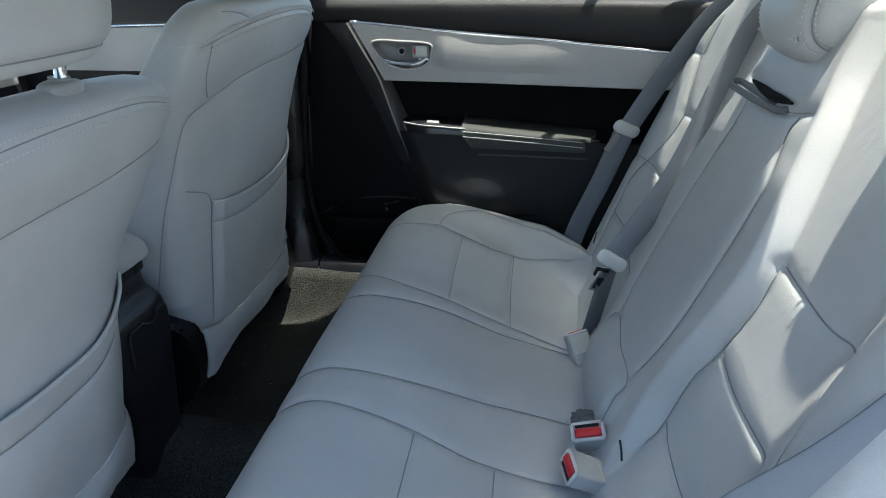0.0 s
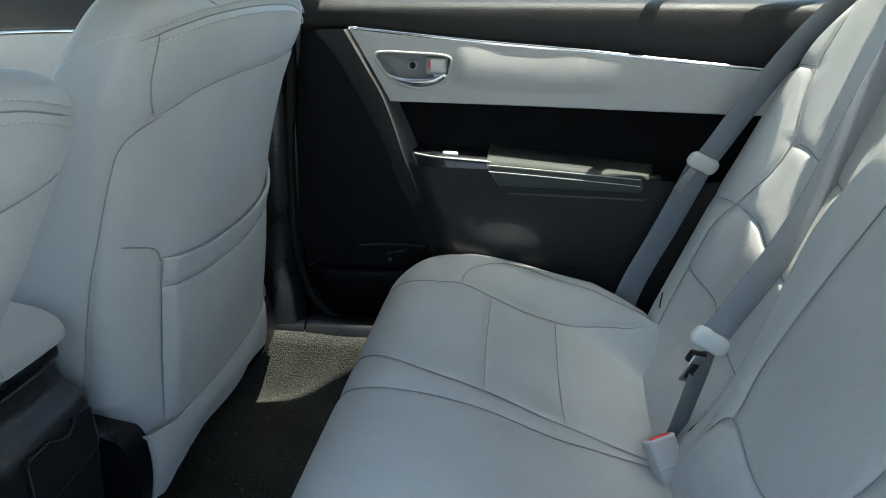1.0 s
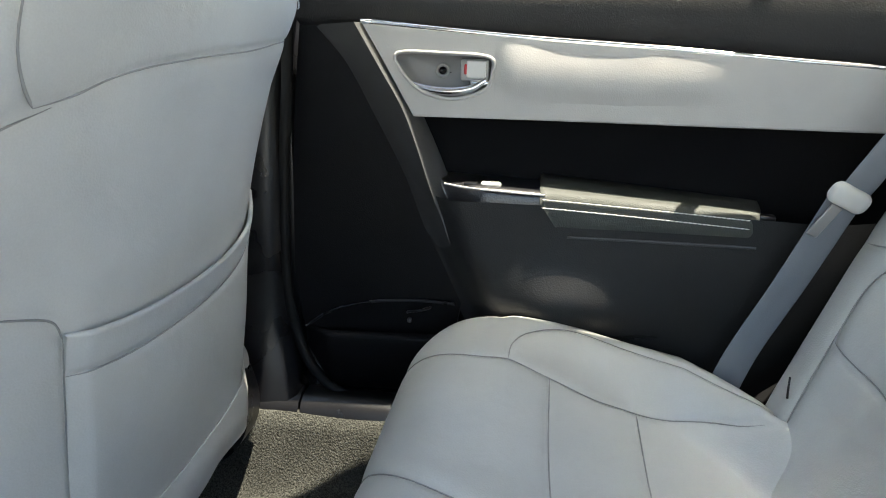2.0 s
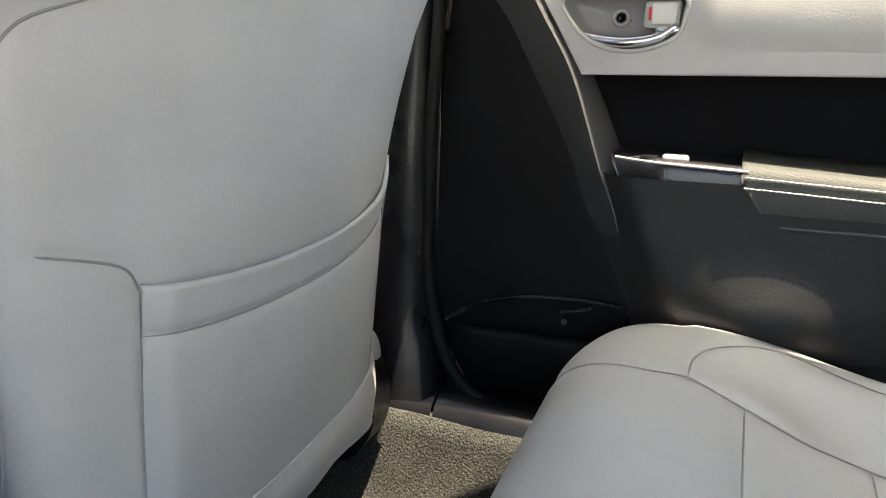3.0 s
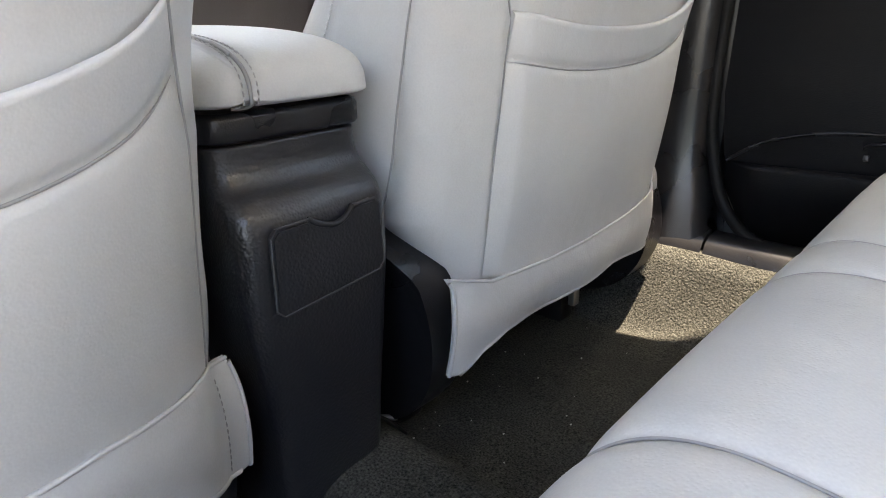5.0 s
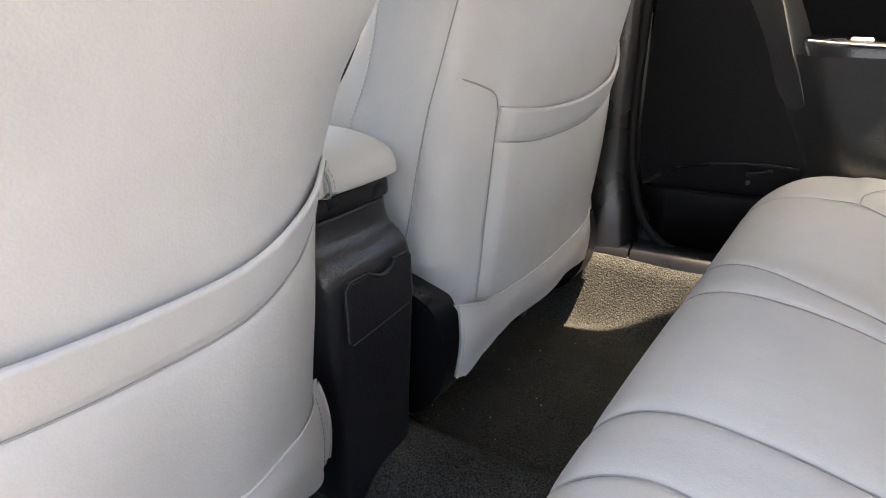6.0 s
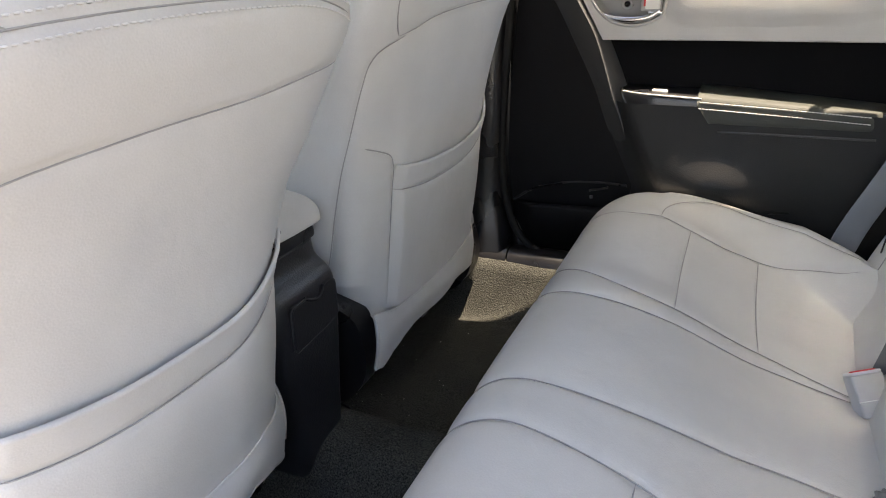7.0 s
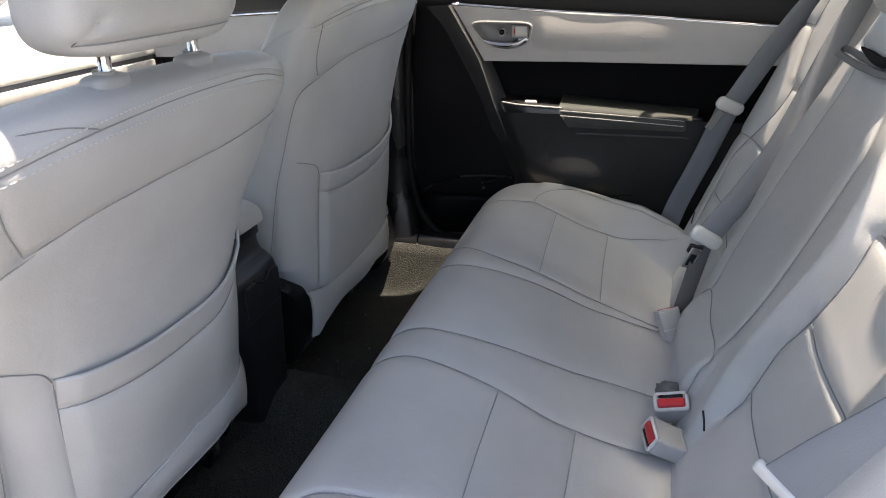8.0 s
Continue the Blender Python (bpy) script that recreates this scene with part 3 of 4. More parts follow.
        tap = np.clip((0.215 - ys) / 0.05, 0.3, 1) * np.clip((ys + 0.176) / 0.02, 0.0, 1)
        pts[:, 0] += puff * tap
        rows.append(pts)
    top = rows[-1]
    rows += [top + np.array((-0.003, 0, 0.003)), top + np.array((-0.006, 0, 0.001)), top + np.array((-0.008, 0, -0.012))]
    PP = np.array(rows)
    pf = grid_faces(PP.shape[0], ny)
    pb = tree(PP, pf)
    band = drape(pb, [(-0.4, Y + y, float(hem(y)) - 0.039) for y in np.linspace(-0.172, 0.183 if recede else 0.20, 70)], (-1, 0, 0))
    pocket = put("pocket", (upholster(PP, pf, [band], np.array((1, 0, 0))), pf), LEATHER, root, "flat map pocket with a hemmed edge")
    put("seam", seam_line(band + np.array((-SINK, 0, 0))), SEAM, pocket)
    side = drape(pb, [(-0.4, Y + 0.186, z) for z in np.linspace(float(np.interp(0.186, *skirt_up)), float(hem(0.186)), 40)], (-1, 0, 0), 0.0002)
    put("side_seam", tube(side, 0.0011, 5), SEAM, pocket)
    # skirt below the back, hanging lower and pointed at its inner corner
    rows = []
    ys = np.linspace(-0.232, 0.216, 80)
    low = np.interp(ys, *skirt_low)
    upz = np.interp(ys, *skirt_up)
    snug = drape(bvh, [(-0.4, Y + y, base + 0.047) for y in np.clip(ys, -0.10, 0.192)], (-1, 0, 0))[:, 0] + 0.004
    snug = snug - 0.012 * np.clip((ys - 0.185) / 0.03, 0, 1) ** 2 - 0.006 * np.clip((-ys - 0.20) / 0.032, 0, 1) ** 2
    for q in np.linspace(0, 1, 30):
        x = snug - 0.004 * q + 0.006 * np.sin(q * math.pi) + 0.0035 * np.sin(ys * 34 + 1) * q
        yq = ys - (0.009 * (1 - q) ** 4 * np.clip((ys - 0.165) / 0.05, 0, 1) if recede else 0.0)
        rows.append(np.stack([x, Y + yq, upz + (low - upz) * q], 1))
    S = np.array(rows)
    S = np.concatenate([S, S[::-1] + np.array((-0.005, 0, 0))], 0)
    skirt = put("skirt", (S.reshape(-1, 3), grid_faces(S.shape[0], 80)), LEATHER, root, "loose lower flap of the grey seat cover")
    put("piping", tube(rows[0] + np.array((0.0005, 0, 0)), 0.0017, 6), LEATHER, skirt)
    put("hem", tube(np.array(rows[-1])[2:-2] + np.array((-0.0022, 0, 0)), 0.0034, 6), LEATHER, skirt)
    rim = np.array([r[-1 if outer < 0 else 0] for r in rows])
    put("edge_hem", tube(rim[1:], 0.0022, 6), LEATHER, skirt)
    near = np.array([r[-5 if outer < 0 else 4] for r in rows])[2:-2] + np.array((0.0026, 0, 0))
    if recede:
        put("hem_stitching", stitches(near, (1, 0, 0)), SEAM, skirt)
    # headrest and its posts
    P, faces2 = pillow((-0.485, Y - 0.008, 0.945), (0.050, 0.140, 0.095), 4.6, 0.12, 60, 90, top=0.92, plan=3.6)
    hb = tree(P, faces2)
    lines = [drape(hb, [(-0.2, y, 0.868) for y in np.linspace(Y - 0.135, Y + 0.12, 40)], (-1, 0, 0))]
    rest = put("headrest", (upholster(P, faces2, lines, np.array((1, 0, 0)), True), faces2), LEATHER, root, "padded grey leather headrest")
    put("seam", seam_line(lines[0] + np.array((-SINK, 0, 0))), SEAM, rest)
    for s in (-1, 1):
        y = Y + s * 0.070
        put("post", tube([(-0.500, y, 0.80), (-0.490, y, 0.90)], 0.0065, 14), CHROME, root, "chrome headrest post")
        gp, gf = pillow((-0.500, y, 0.820), (0.017, 0.025, 0.011), 3.0, nu=20, nv=32)
        guide = put("post_guide", (gp.reshape(-1, 3), gf), GREY_PLASTIC, root, "grey plastic post guide")
        put("collar", tube([(-0.500, y, 0.826), (-0.4995, y, 0.834)], 0.011, 16), GREY_PLASTIC, guide)
    # cushion, side covers, rails
    P, f3 = pillow((-0.90, Y, 0.22), (0.26, 0.235, 0.085), 4.0)
    put("cushion", (P.reshape(-1, 3), f3), LEATHER, root)
    for s in (-1, 1):
        bm = plate([tuple(q) for q in closed_spline([(-0.84, 0.05), (-0.70, 0.05), (-0.636, 0.070), (-0.597, 0.112), (-0.584, 0.165), (-0.597, 0.225), (-0.632, 0.268), (-0.69, 0.290), (-0.84, 0.29)], 5)], 0, 0.045, 0.015, seg=6)
        for v in bm.verts:
            v.co.y = Y + s * ((0.205 if recede and s > 0 else 0.246) - v.co.y)
            v.co.x -= 0.035 if recede and s > 0 else 0.0
        put("side_cover", bm, BLACK_SMOOTH, root, "black plastic recliner cover")
        put("rail", rbox((-0.90, Y + s * 0.17, 0.03), (0.42, 0.035, 0.05), 0.006), BLACK_SMOOTH, root)
        put("rail_end", rbox((-0.680, Y + s * 0.17, 0.050), (0.012, 0.016, 0.03), 0.003), METAL, root)
    put("recliner_hub", (lambda q: (q[0].reshape(-1, 3), q[1]))(pillow((-0.630, Y + outer * 0.236, 0.222), (0.034, 0.022, 0.046), 2.6)), GREY_PLASTIC, root, "rounded grey plastic hinge cover")
    put("underframe", rbox((-0.82, Y, 0.11), (0.36, 0.36, 0.03), 0.008), BLACK_SMOOTH, root)
    return root


front_seat((0.0, 0.0, 0.0), 1.0, 1.0, 1.0, 0.0, 1, 0.215,
           ((-0.232, -0.18, -0.08, 0.0, 0.10, 0.17, 0.222), (0.247, 0.228, 0.221, 0.221, 0.229, 0.241, 0.258)),
           ((-0.232, -0.222, -0.19, -0.15, -0.05, 0.08, 0.17, 0.212, 0.222), (0.139, 0.137, 0.155, 0.163, 0.160, 0.166, 0.158, 0.160, 0.175)),
           "grey leather passenger seat with a pocket on its back")
front_seat((0.048, -0.668, -0.010), 0.84, 1.025, 1.055, 0.027, -1, 0.25,
           ((-0.232, -0.12, 0.0, 0.10, 0.17, 0.222), (0.255, 0.268, 0.281, 0.280, 0.268, 0.252)),
           ((-0.232, -0.10, 0.0, 0.07, 0.13, 0.19, 0.222), (0.205, 0.222, 0.230, 0.228, 0.202, 0.162, 0.150)),
           "grey leather driver seat with a pocket on its back")


# ---- centre console ----
def console():
    root = thing("centre_console", (-0.8, -0.035, 0.0), "black plastic centre console with a grey padded armrest", "console")
    yc, h = -0.031, 0.080
    # body: level sections with rounded rear corners, waisted towards the floor
    rows = []
    for z in np.concatenate([np.linspace(0, 0.30, 24), np.linspace(0.305, 0.389, 40)]):
        xr = float(table([(0.0, -0.606), (0.12, -0.601), (0.26, -0.600), (0.315, -0.601), (0.338, -0.605), (0.350, -0.614), (0.360, -0.626), (0.374, -0.632), (0.398, -0.633)], z)[0])
        w = float(np.interp(z, (0.0, 0.14, 0.21, 0.28, 0.34, 0.40), (0.050, 0.058, 0.066, 0.0735, 0.0735, 0.070)))
        r = 0.017
        arc = np.linspace(0, math.pi / 2, 8)
        left = [(-1.5, yc - w), (-1.0, yc - w)] + [(xr - r + r * math.sin(k), yc - w + r - r * math.cos(k)) for k in arc]
        flat = [(xr + 0.0025 * (1 - k * k), yc + k * (w - r)) for k in np.linspace(-0.9, 0.9, 9)]
        right = [(x, 2 * yc - y) for x, y in left[::-1]]
        rows.append([(x, y, z) for x, y in left + flat + right])
    top = np.array(rows[-1])
    c = np.array((-1.0, yc, 0.391))
    rows += [(c + (top - c) * np.array((k, k, 1)) + np.array((0, 0, 0.002))).tolist() for k in (0.985, 0.96, 0.5, 0.02)]
    P = np.array(rows)
    body = part("body", (P.reshape(-1, 3), grid_faces(P.shape[0], P.shape[1])), BLACK, root)
    rows = []
    for z, grow in ((0.3915, -0.003), (0.3925, 0.0), (0.395, 0.0012), (0.409, 0.0012), (0.4125, 0.0), (0.414, -0.003)):
        w, xr, r = 0.0715 + grow, -0.6300 + grow, 0.014
        arc = np.linspace(0, math.pi / 2, 8)
        left = [(-0.98, yc - w)] + [(xr - r + r * math.sin(k), yc - w + r - r * math.cos(k)) for k in arc]
        flat = [(xr + 0.002 * (1 - k * k), yc + k * (w - r)) for k in np.linspace(-0.9, 0.9, 9)]
        rows.append([(x, y, z) for x, y in left + flat + [(x, 2 * yc - y) for x, y in left[::-1]]])
    P = np.array(rows)
    part("lid_rim", (P.reshape(-1, 3), grid_faces(P.shape[0], P.shape[1])), BLACK_SMOOTH, root, "smooth black rim under the armrest")
    P, f = pillow((-0.80, yc + 0.001, 0.424), (0.190, 0.083, 0.047), 3.0, top=0.93, nu=80, nv=140, plan=7.0)
    low = P[..., 2] < 0.424
    P[..., 2] = np.where(low, 0.424 - (0.424 - P[..., 2]) * 0.24, P[..., 2])
    b2 = tree(P, f)
    lines = [drape(b2, [(-0.616, yc - 0.046, z) for z in np.linspace(0.416, 0.462, 20)], (-1, 0, 0)),
             drape(b2, [(x, yc - 0.047, 0.6) for x in np.linspace(-0.97, -0.63, 50)], (0, 0, -1))]
    V = upholster(P, f, lines, np.array((0, 0, 1)), True, 0.003, 0.005)
    rest = part("armrest", (V, f), LEATHER, root, "padded grey leather armrest lid")
    for L in lines:
        part("seam", tube(L, 0.0016, 6), SEAM, rest)
        for dy in (-0.006, 0.006):
            part("stitching", stitches(L + np.array((0.0006, dy, 0.0006)), (0, 0, 1)), THREAD_DARK, rest)
    # flap in the rear face
    flap = [(-0.084, 0.268), (-0.083, 0.325), (-0.077, 0.331), (-0.048, 0.332), (-0.042, 0.325), (-0.027, 0.321), (-0.012, 0.325), (-0.006, 0.333), (0.018, 0.334), (0.024, 0.328), (0.026, 0.278), (0.021, 0.271), (-0.077, 0.262)]
    bm = bmesh.new()
    f1 = [bm.verts.new((-0.5950, y, z)) for y, z in flap]
    f0 = [bm.verts.new((-0.606, y, z)) for y, z in flap]
    bm.faces.new(f1)
    for i in range(len(flap)):
        j = (i + 1) % len(flap)
        bm.faces.new((f1[i], f0[i], f0[j], f1[j]))
    bmesh.ops.bevel(bm, geom=[e for e in bm.edges if all(v.co.x > -0.6 for v in e.verts)], offset=0.0016, segments=2, affect="EDGES")
    lid = part("flap", bm, BLACK, root, "hinged black flap with a finger notch")
    # greyer line round the flap: dust and a highlight along the gap, as colour
    part("flap_edge_light", tube([(-0.5962, y + (y + 0.029) * 0.02, z + (z - 0.298) * 0.03) for y, z in flap], 0.0009, 6, closed=True), DARK_GREY, lid)
    part("flap_lip", tube(spline([(-0.5975, -0.049, 0.3325), (-0.5935, -0.040, 0.3275), (-0.5915, -0.027, 0.3245), (-0.5935, -0.014, 0.3280), (-0.5975, -0.005, 0.3335)], 20), 0.0026, 8), BLACK_SMOOTH, lid)


console()


# ---- right rear door ----
def door_in(x):
    """The door's inner face bends inwards towards the rear."""
    return -0.022 * max(0.0, (x + 0.15) / 0.30) ** 1.5


def along(rows, n=80):
    return spline(rows, n)


def rear_door():
    root = thing("rear_door", (0.0, 0.68, 0.10), "closed rear car door, black panel with pale grey insert", "car door")
    base = [(-0.520, 0.748), (-0.531, 0.656), (-0.542, 0.526), (-0.547, 0.358), (-0.537, 0.269), (-0.504, 0.188), (-0.432, 0.150), (-0.2, 0.135), (0.10, 0.15), (0.26, 0.27), (0.36, 0.42), (0.44, 0.60), (0.46, 0.72)]
    part("panel", plate(base, 0.704, 0.74, 0.012), PANEL, root)
    part("front_panel", plate(base[:7] + [(-0.30, 0.142), (-0.262, 0.37), (-0.30, 0.46), (-0.345, 0.55), (-0.40, 0.66), (-0.44, 0.745)], 0.668, 0.70, 0.010), PANEL, root)
    # lower panel, swelling into the cabin below the armrest
    xs, zs = np.linspace(0, 1, 90), np.linspace(0.14, 0.50, 60)
    U, Z = np.meshgrid(xs, zs, indexing="ij")
    left = np.interp(Z, (0.14, 0.25, 0.331, 0.434, 0.50), (-0.20, -0.245, -0.285, -0.335, -0.358))
    right = np.interp(Z, (0.14, 0.27, 0.42, 0.50), (0.12, 0.25, 0.33, 0.36))
    X = left + U * (right - left)
    u = np.clip((X - left) / 0.085, 0, 1)
    w = np.clip((right - X) / 0.16, 0, 1)
    swell = 0.064 * np.sin(np.clip((Z - 0.10) / 0.34, 0, 1) * math.pi / 2) ** 1.3 * (u * u * (3 - 2 * u)) * (w * w * (3 - 2 * w))
    Y = 0.670 - swell - 0.031 * np.exp(-((X + 0.115) / 0.085) ** 2 - ((Z - 0.345) / 0.050) ** 2) + np.vectorize(door_in)(X)
    def low_y(x, z):
        a = np.interp(z, (0.14, 0.25, 0.331, 0.434, 0.50), (-0.20, -0.245, -0.285, -0.335, -0.358))
        k = np.clip((x - a) / 0.085, 0, 1)
        return 0.670 - 0.064 * np.sin(np.clip((z - 0.10) / 0.34, 0, 1) * math.pi / 2) ** 1.3 * (k * k * (3 - 2 * k)) + np.vectorize(door_in)(x)
    part("lower_panel", (np.stack([X, Y, Z], 2).reshape(-1, 3), grid_faces(90, 60)), LOWER, root)
    # slanting ridge
    inner = along([(-0.495, 0.735), (-0.452, 0.686), (-0.412, 0.615), (-0.366, 0.527), (-0.345, 0.47), (-0.328, 0.41)], 40)
    crest = along([(-0.428, 0.742), (-0.393, 0.683), (-0.354, 0.614), (-0.316, 0.507), (-0.298, 0.46), (-0.283, 0.41)], 40)
    outer = along([(-0.418, 0.742), (-0.383, 0.683), (-0.340, 0.612), (-0.297, 0.515), (-0.280, 0.455), (-0.268, 0.41)], 40)
    fade = np.clip(np.linspace(2.6, 0.0, 40), 0, 1)
    rows = []
    for line, y in ((inner - np.array((0.004, 0)), 0.672), (inner + np.array((0.010, 0.004)), 0.657), (crest - np.array((0.007, 0.0)), 0.630), (crest, 0.6275), (outer, 0.652), (outer + np.array((0.004, 0)), 0.672)):
        under = low_y(line[:, 0], line[:, 1]) + 0.0015
        yy = under + (y - under) * fade
        rows.append(np.stack([line[:, 0], yy, line[:, 1]], 1))
    P = np.array(rows)
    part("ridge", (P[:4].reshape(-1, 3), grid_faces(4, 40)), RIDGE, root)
    # the facet's brightness from the light comes from its paler vinyl
    part("ridge_edge", (P[3:].reshape(-1, 3), grid_faces(3, 40)), LIT_EDGE, root)
    # pale insert with the handle's recess through it
    hole = closed_spline([(-0.368, 0.702), (-0.30, 0.703), (-0.238, 0.699), (-0.233, 0.680), (-0.243, 0.655), (-0.286, 0.641), (-0.330, 0.649), (-0.360, 0.675)], 5)
    trim = [(-0.418, 0.740), (-0.344, 0.617), (-0.15, 0.6175), (0.05, 0.618), (0.25, 0.620), (0.44, 0.625), (0.45, 0.680), (0.29, 0.692), (0.15, 0.701), (0.0, 0.712), (-0.2, 0.7235)]
    part("insert", plate_hole(trim, hole, 0.637, 0.705, door_in), TRIM, root, "pale grey satin insert")
    edge = [(x, 0.6398 + door_in(x), z) for x, z in trim]
    part("insert_edge", tube(edge, 0.0030, 6, closed=True), TRIM, root)
    cup = []
    hc = hole.mean(axis=0)
    for k, y in ((1.0, 0.637), (0.97, 0.645), (0.90, 0.664), (0.80, 0.669), (0.02, 0.669)):
        q = hc + (hole - hc) * k
        cup.append(np.stack([q[:, 0], np.full(len(q), y), q[:, 1]], 1))
    P = np.array(cup)
    # the cup's inner shadow is partly in its darker colour
    bezel = part("handle_recess", (P.reshape(-1, 3), grid_faces(len(cup), len(hole), False, True)), SHADED_RECESS, root, "grey cup round the door handle, darkened for its shade")
    ring = np.stack([hole[:, 0], np.full(len(hole), 0.6365), hole[:, 1]], 1)
    part("handle_rim", tube(ring, 0.0028, 8, closed=True), TRIM, root)
    blade = along([(-0.352, 0.662), (-0.33, 0.655), (-0.295, 0.6515), (-0.262, 0.656), (-0.242, 0.668)], 24)
    rows = []
    for a, dy, dz in ((0, 0.0, 0.006), (1, -0.007, 0.005), (2, -0.009, -0.001), (3, -0.004, -0.008), (4, 0.004, -0.008), (5, 0.006, 0.004)):
        taper = np.sin(np.linspace(0.10, 0.75, 24) * math.pi) ** 0.5
        rows.append(np.stack([blade[:, 0], 0.642 + dy * taper, blade[:, 1] + dz * taper], 1))
    P = np.array(rows)
    part("door_handle", (P.reshape(-1, 3), grid_faces(len(rows), 24, True, False)), CHROME, root, "chrome pull handle")
    part("lock_box", rbox((-0.2585, 0.648, 0.681), (0.040, 0.014, 0.030), 0.004, 2), GREY_PLASTIC, root)
    part("lock_tab", rbox((-0.2560, 0.640, 0.682), (0.028, 0.006, 0.024), 0.003, 2), PALE_PLASTIC, root, "pale lock tab")
    part("lock_mark", rbox((-0.2705, 0.6402, 0.682), (0.005, 0.004, 0.014), 0.001, 1), RED, root, "red lock mark")
    part("handle_tail", rbox((-0.250, 0.641, 0.664), (0.030, 0.010, 0.009), 0.004, 3), CHROME, root, "chrome end of the handle")
    t = np.linspace(0, 2 * math.pi, 20, endpoint=False)
    part("screw_ring", tube([(-0.306 + 0.008 * math.cos(k), 0.6585, 0.679 + 0.008 * math.sin(k)) for k in t], 0.0022, 6, closed=True), GREY_PLASTIC, root)
    part("screw_cap", tube([(-0.306, 0.662, 0.679), (-0.306, 0.656, 0.679)], 0.0052, 14), BLACK_SMOOTH, root, "black screw cap")
    # upper edge of the insert, leaning back towards the strip
    rows = []
    for x in np.linspace(-0.230, 0.30, 80):
        z0 = float(np.interp(x, (-0.42, -0.2, 0.0, 0.15, 0.30), (0.741, 0.7235, 0.712, 0.701, 0.691))) - 0.004
        out = float(np.interp(x, (-0.230, -0.205, -0.10, 0.0, 0.05, 0.10, 0.30), (0.0003, 0.0066, 0.0070, 0.0058, 0.0036, 0.0008, 0.0002)))
        rows.append([(x, 0.6368 + door_in(x) - out * (math.sin(k / 0.6 * math.pi / 2) if k < 0.6 else 0.5 + 0.5 * math.cos((k - 0.6) / 0.4 * math.pi)), z0 - (0.082 - 0.035 * max(0.0, min((x + 0.05) / 0.2, 1.0))) * k) for k in np.linspace(0, 1, 24)])
    P = np.array(rows)
    part("insert_swell", (P.reshape(-1, 3), grid_faces(80, 24)), TRIM, root)
    # chrome line on top of the insert
    line = along([(-0.421, 0.640, 0.744), (-0.2, 0.638, 0.7265), (0.0, 0.6365, 0.7150), (0.15, 0.629, 0.704), (0.29, 0.602, 0.695), (0.45, 0.56, 0.683)], 60)
    line[:, 1] = 0.6405 + np.array([door_in(x) for x in line[:, 0]])
    part("chrome_strip", tube(line, 0.0042, 8), CHROME, root, "thin chrome strip")
    # padded black shoulder under the window
    xs = np.linspace(-0.52, 0.46, 60)
    rows = []
    for x in xs:
        z0 = float(np.interp(x, (-0.52, -0.42, -0.2, 0, 0.15, 0.29, 0.46), (0.747, 0.744, 0.7275, 0.716, 0.705, 0.696, 0.684)))
        s = door_in(x)
        top = 0.795 + 0.012 * (x + 0.5)
        rows.append([(x, 0.67 + s, z0 - 0.01), (x, 0.654 + s, z0 - 0.002), (x, 0.648 + s, z0 + 0.006), (x, 0.644 + s, z0 + 0.020), (x, 0.6415 + s, (z0 + top) / 2), (x, 0.6425 + s, top - 0.020), (x, 0.650 + s, top - 0.009), (x, 0.664 + s, top - 0.003), (x, 0.690 + s, top), (x, 0.712 + s, top + 0.004), (x, 0.72 + s, top - 0.02)])
    P = np.array(rows)
    part("shoulder", (P.reshape(-1, 3), grid_faces(60, 11)), VINYL, root, "padded black vinyl shoulder")
    # dark cloth field
    field = [(-0.344, 0.622), (-0.300, 0.512), (-0.28, 0.49), (0.18, 0.475), (0.30, 0.50), (0.44, 0.62)]
    part("cloth_field", plate(field, 0.694, 0.70, 0), FABRIC, root, "black cloth field")
    # armrest: it stands further into the cabin than the insert above
    def bar(rows, x0, x1, mat, name, label="", n=40, merge=0.0, cut=0.0):
        out = []
        k = len(rows)
        lowest = min(z for y, z in rows)
        for x in np.linspace(x0, x1, n):
            dz = (-0.046 if x < -0.16 else -0.036) * (x + 0.16)
            ease = lambda z: 0.066 * (x + 0.16) * np.clip((0.495 - z) / 0.03, 0, 1) - 0.034 * max(x + 0.16, 0) * np.clip((z - 0.515) / 0.012, 0, 1)
            end = np.clip((x - (x1 - 0.035)) / 0.035, 0, 1) ** 2.5
            e = 1 - 0.85 * end
            lead = np.clip((x - x0) / 0.07, 0, 1)
            e *= 1 - merge * (1 - lead * lead * (3 - 2 * lead))
            out.append([(x + cut * np.clip((0.505 - z) / 0.05, 0, 1) * np.clip((x0 + 0.06 - x) / 0.06, 0, 1), 0.694 + (y - 0.694) * e + door_in(x), z + dz + ease(z)) for y, z in rows])
        P = np.array(out)
        return part(name, (P.reshape(-1, 3), grid_faces(n, k, False, True) + [tuple(range(k))[::-1], tuple((n - 1) * k + j for j in range(k))]), mat, root, label)
    bar([(0.694, 0.519), (0.618, 0.518), (0.610, 0.515), (0.607, 0.509), (0.607, 0.49), (0.609, 0.46), (0.615, 0.43), (0.694, 0.42)], -0.303, -0.125, BLACK, "armrest_front", merge=0.28, cut=0.036)
    bar([(0.694, 0.530), (0.66, 0.528), (0.632, 0.525), (0.618, 0.521), (0.6095, 0.516), (0.605, 0.508), (0.6038, 0.5035), (0.6032, 0.497), (0.6030, 0.486), (0.604, 0.473), (0.608, 0.464), (0.617, 0.459), (0.694, 0.455)], -0.157, 0.154, PAD, "armrest_pad", "padded black armrest with pale stitching", cut=0.034)
    part("armrest_lip", tube([(x, 0.6075 + door_in(x), 0.4555 + 0.022 * (x + 0.115)) for x in np.linspace(-0.115, 0.135, 30)], 0.0028, 8), BLACK, root)
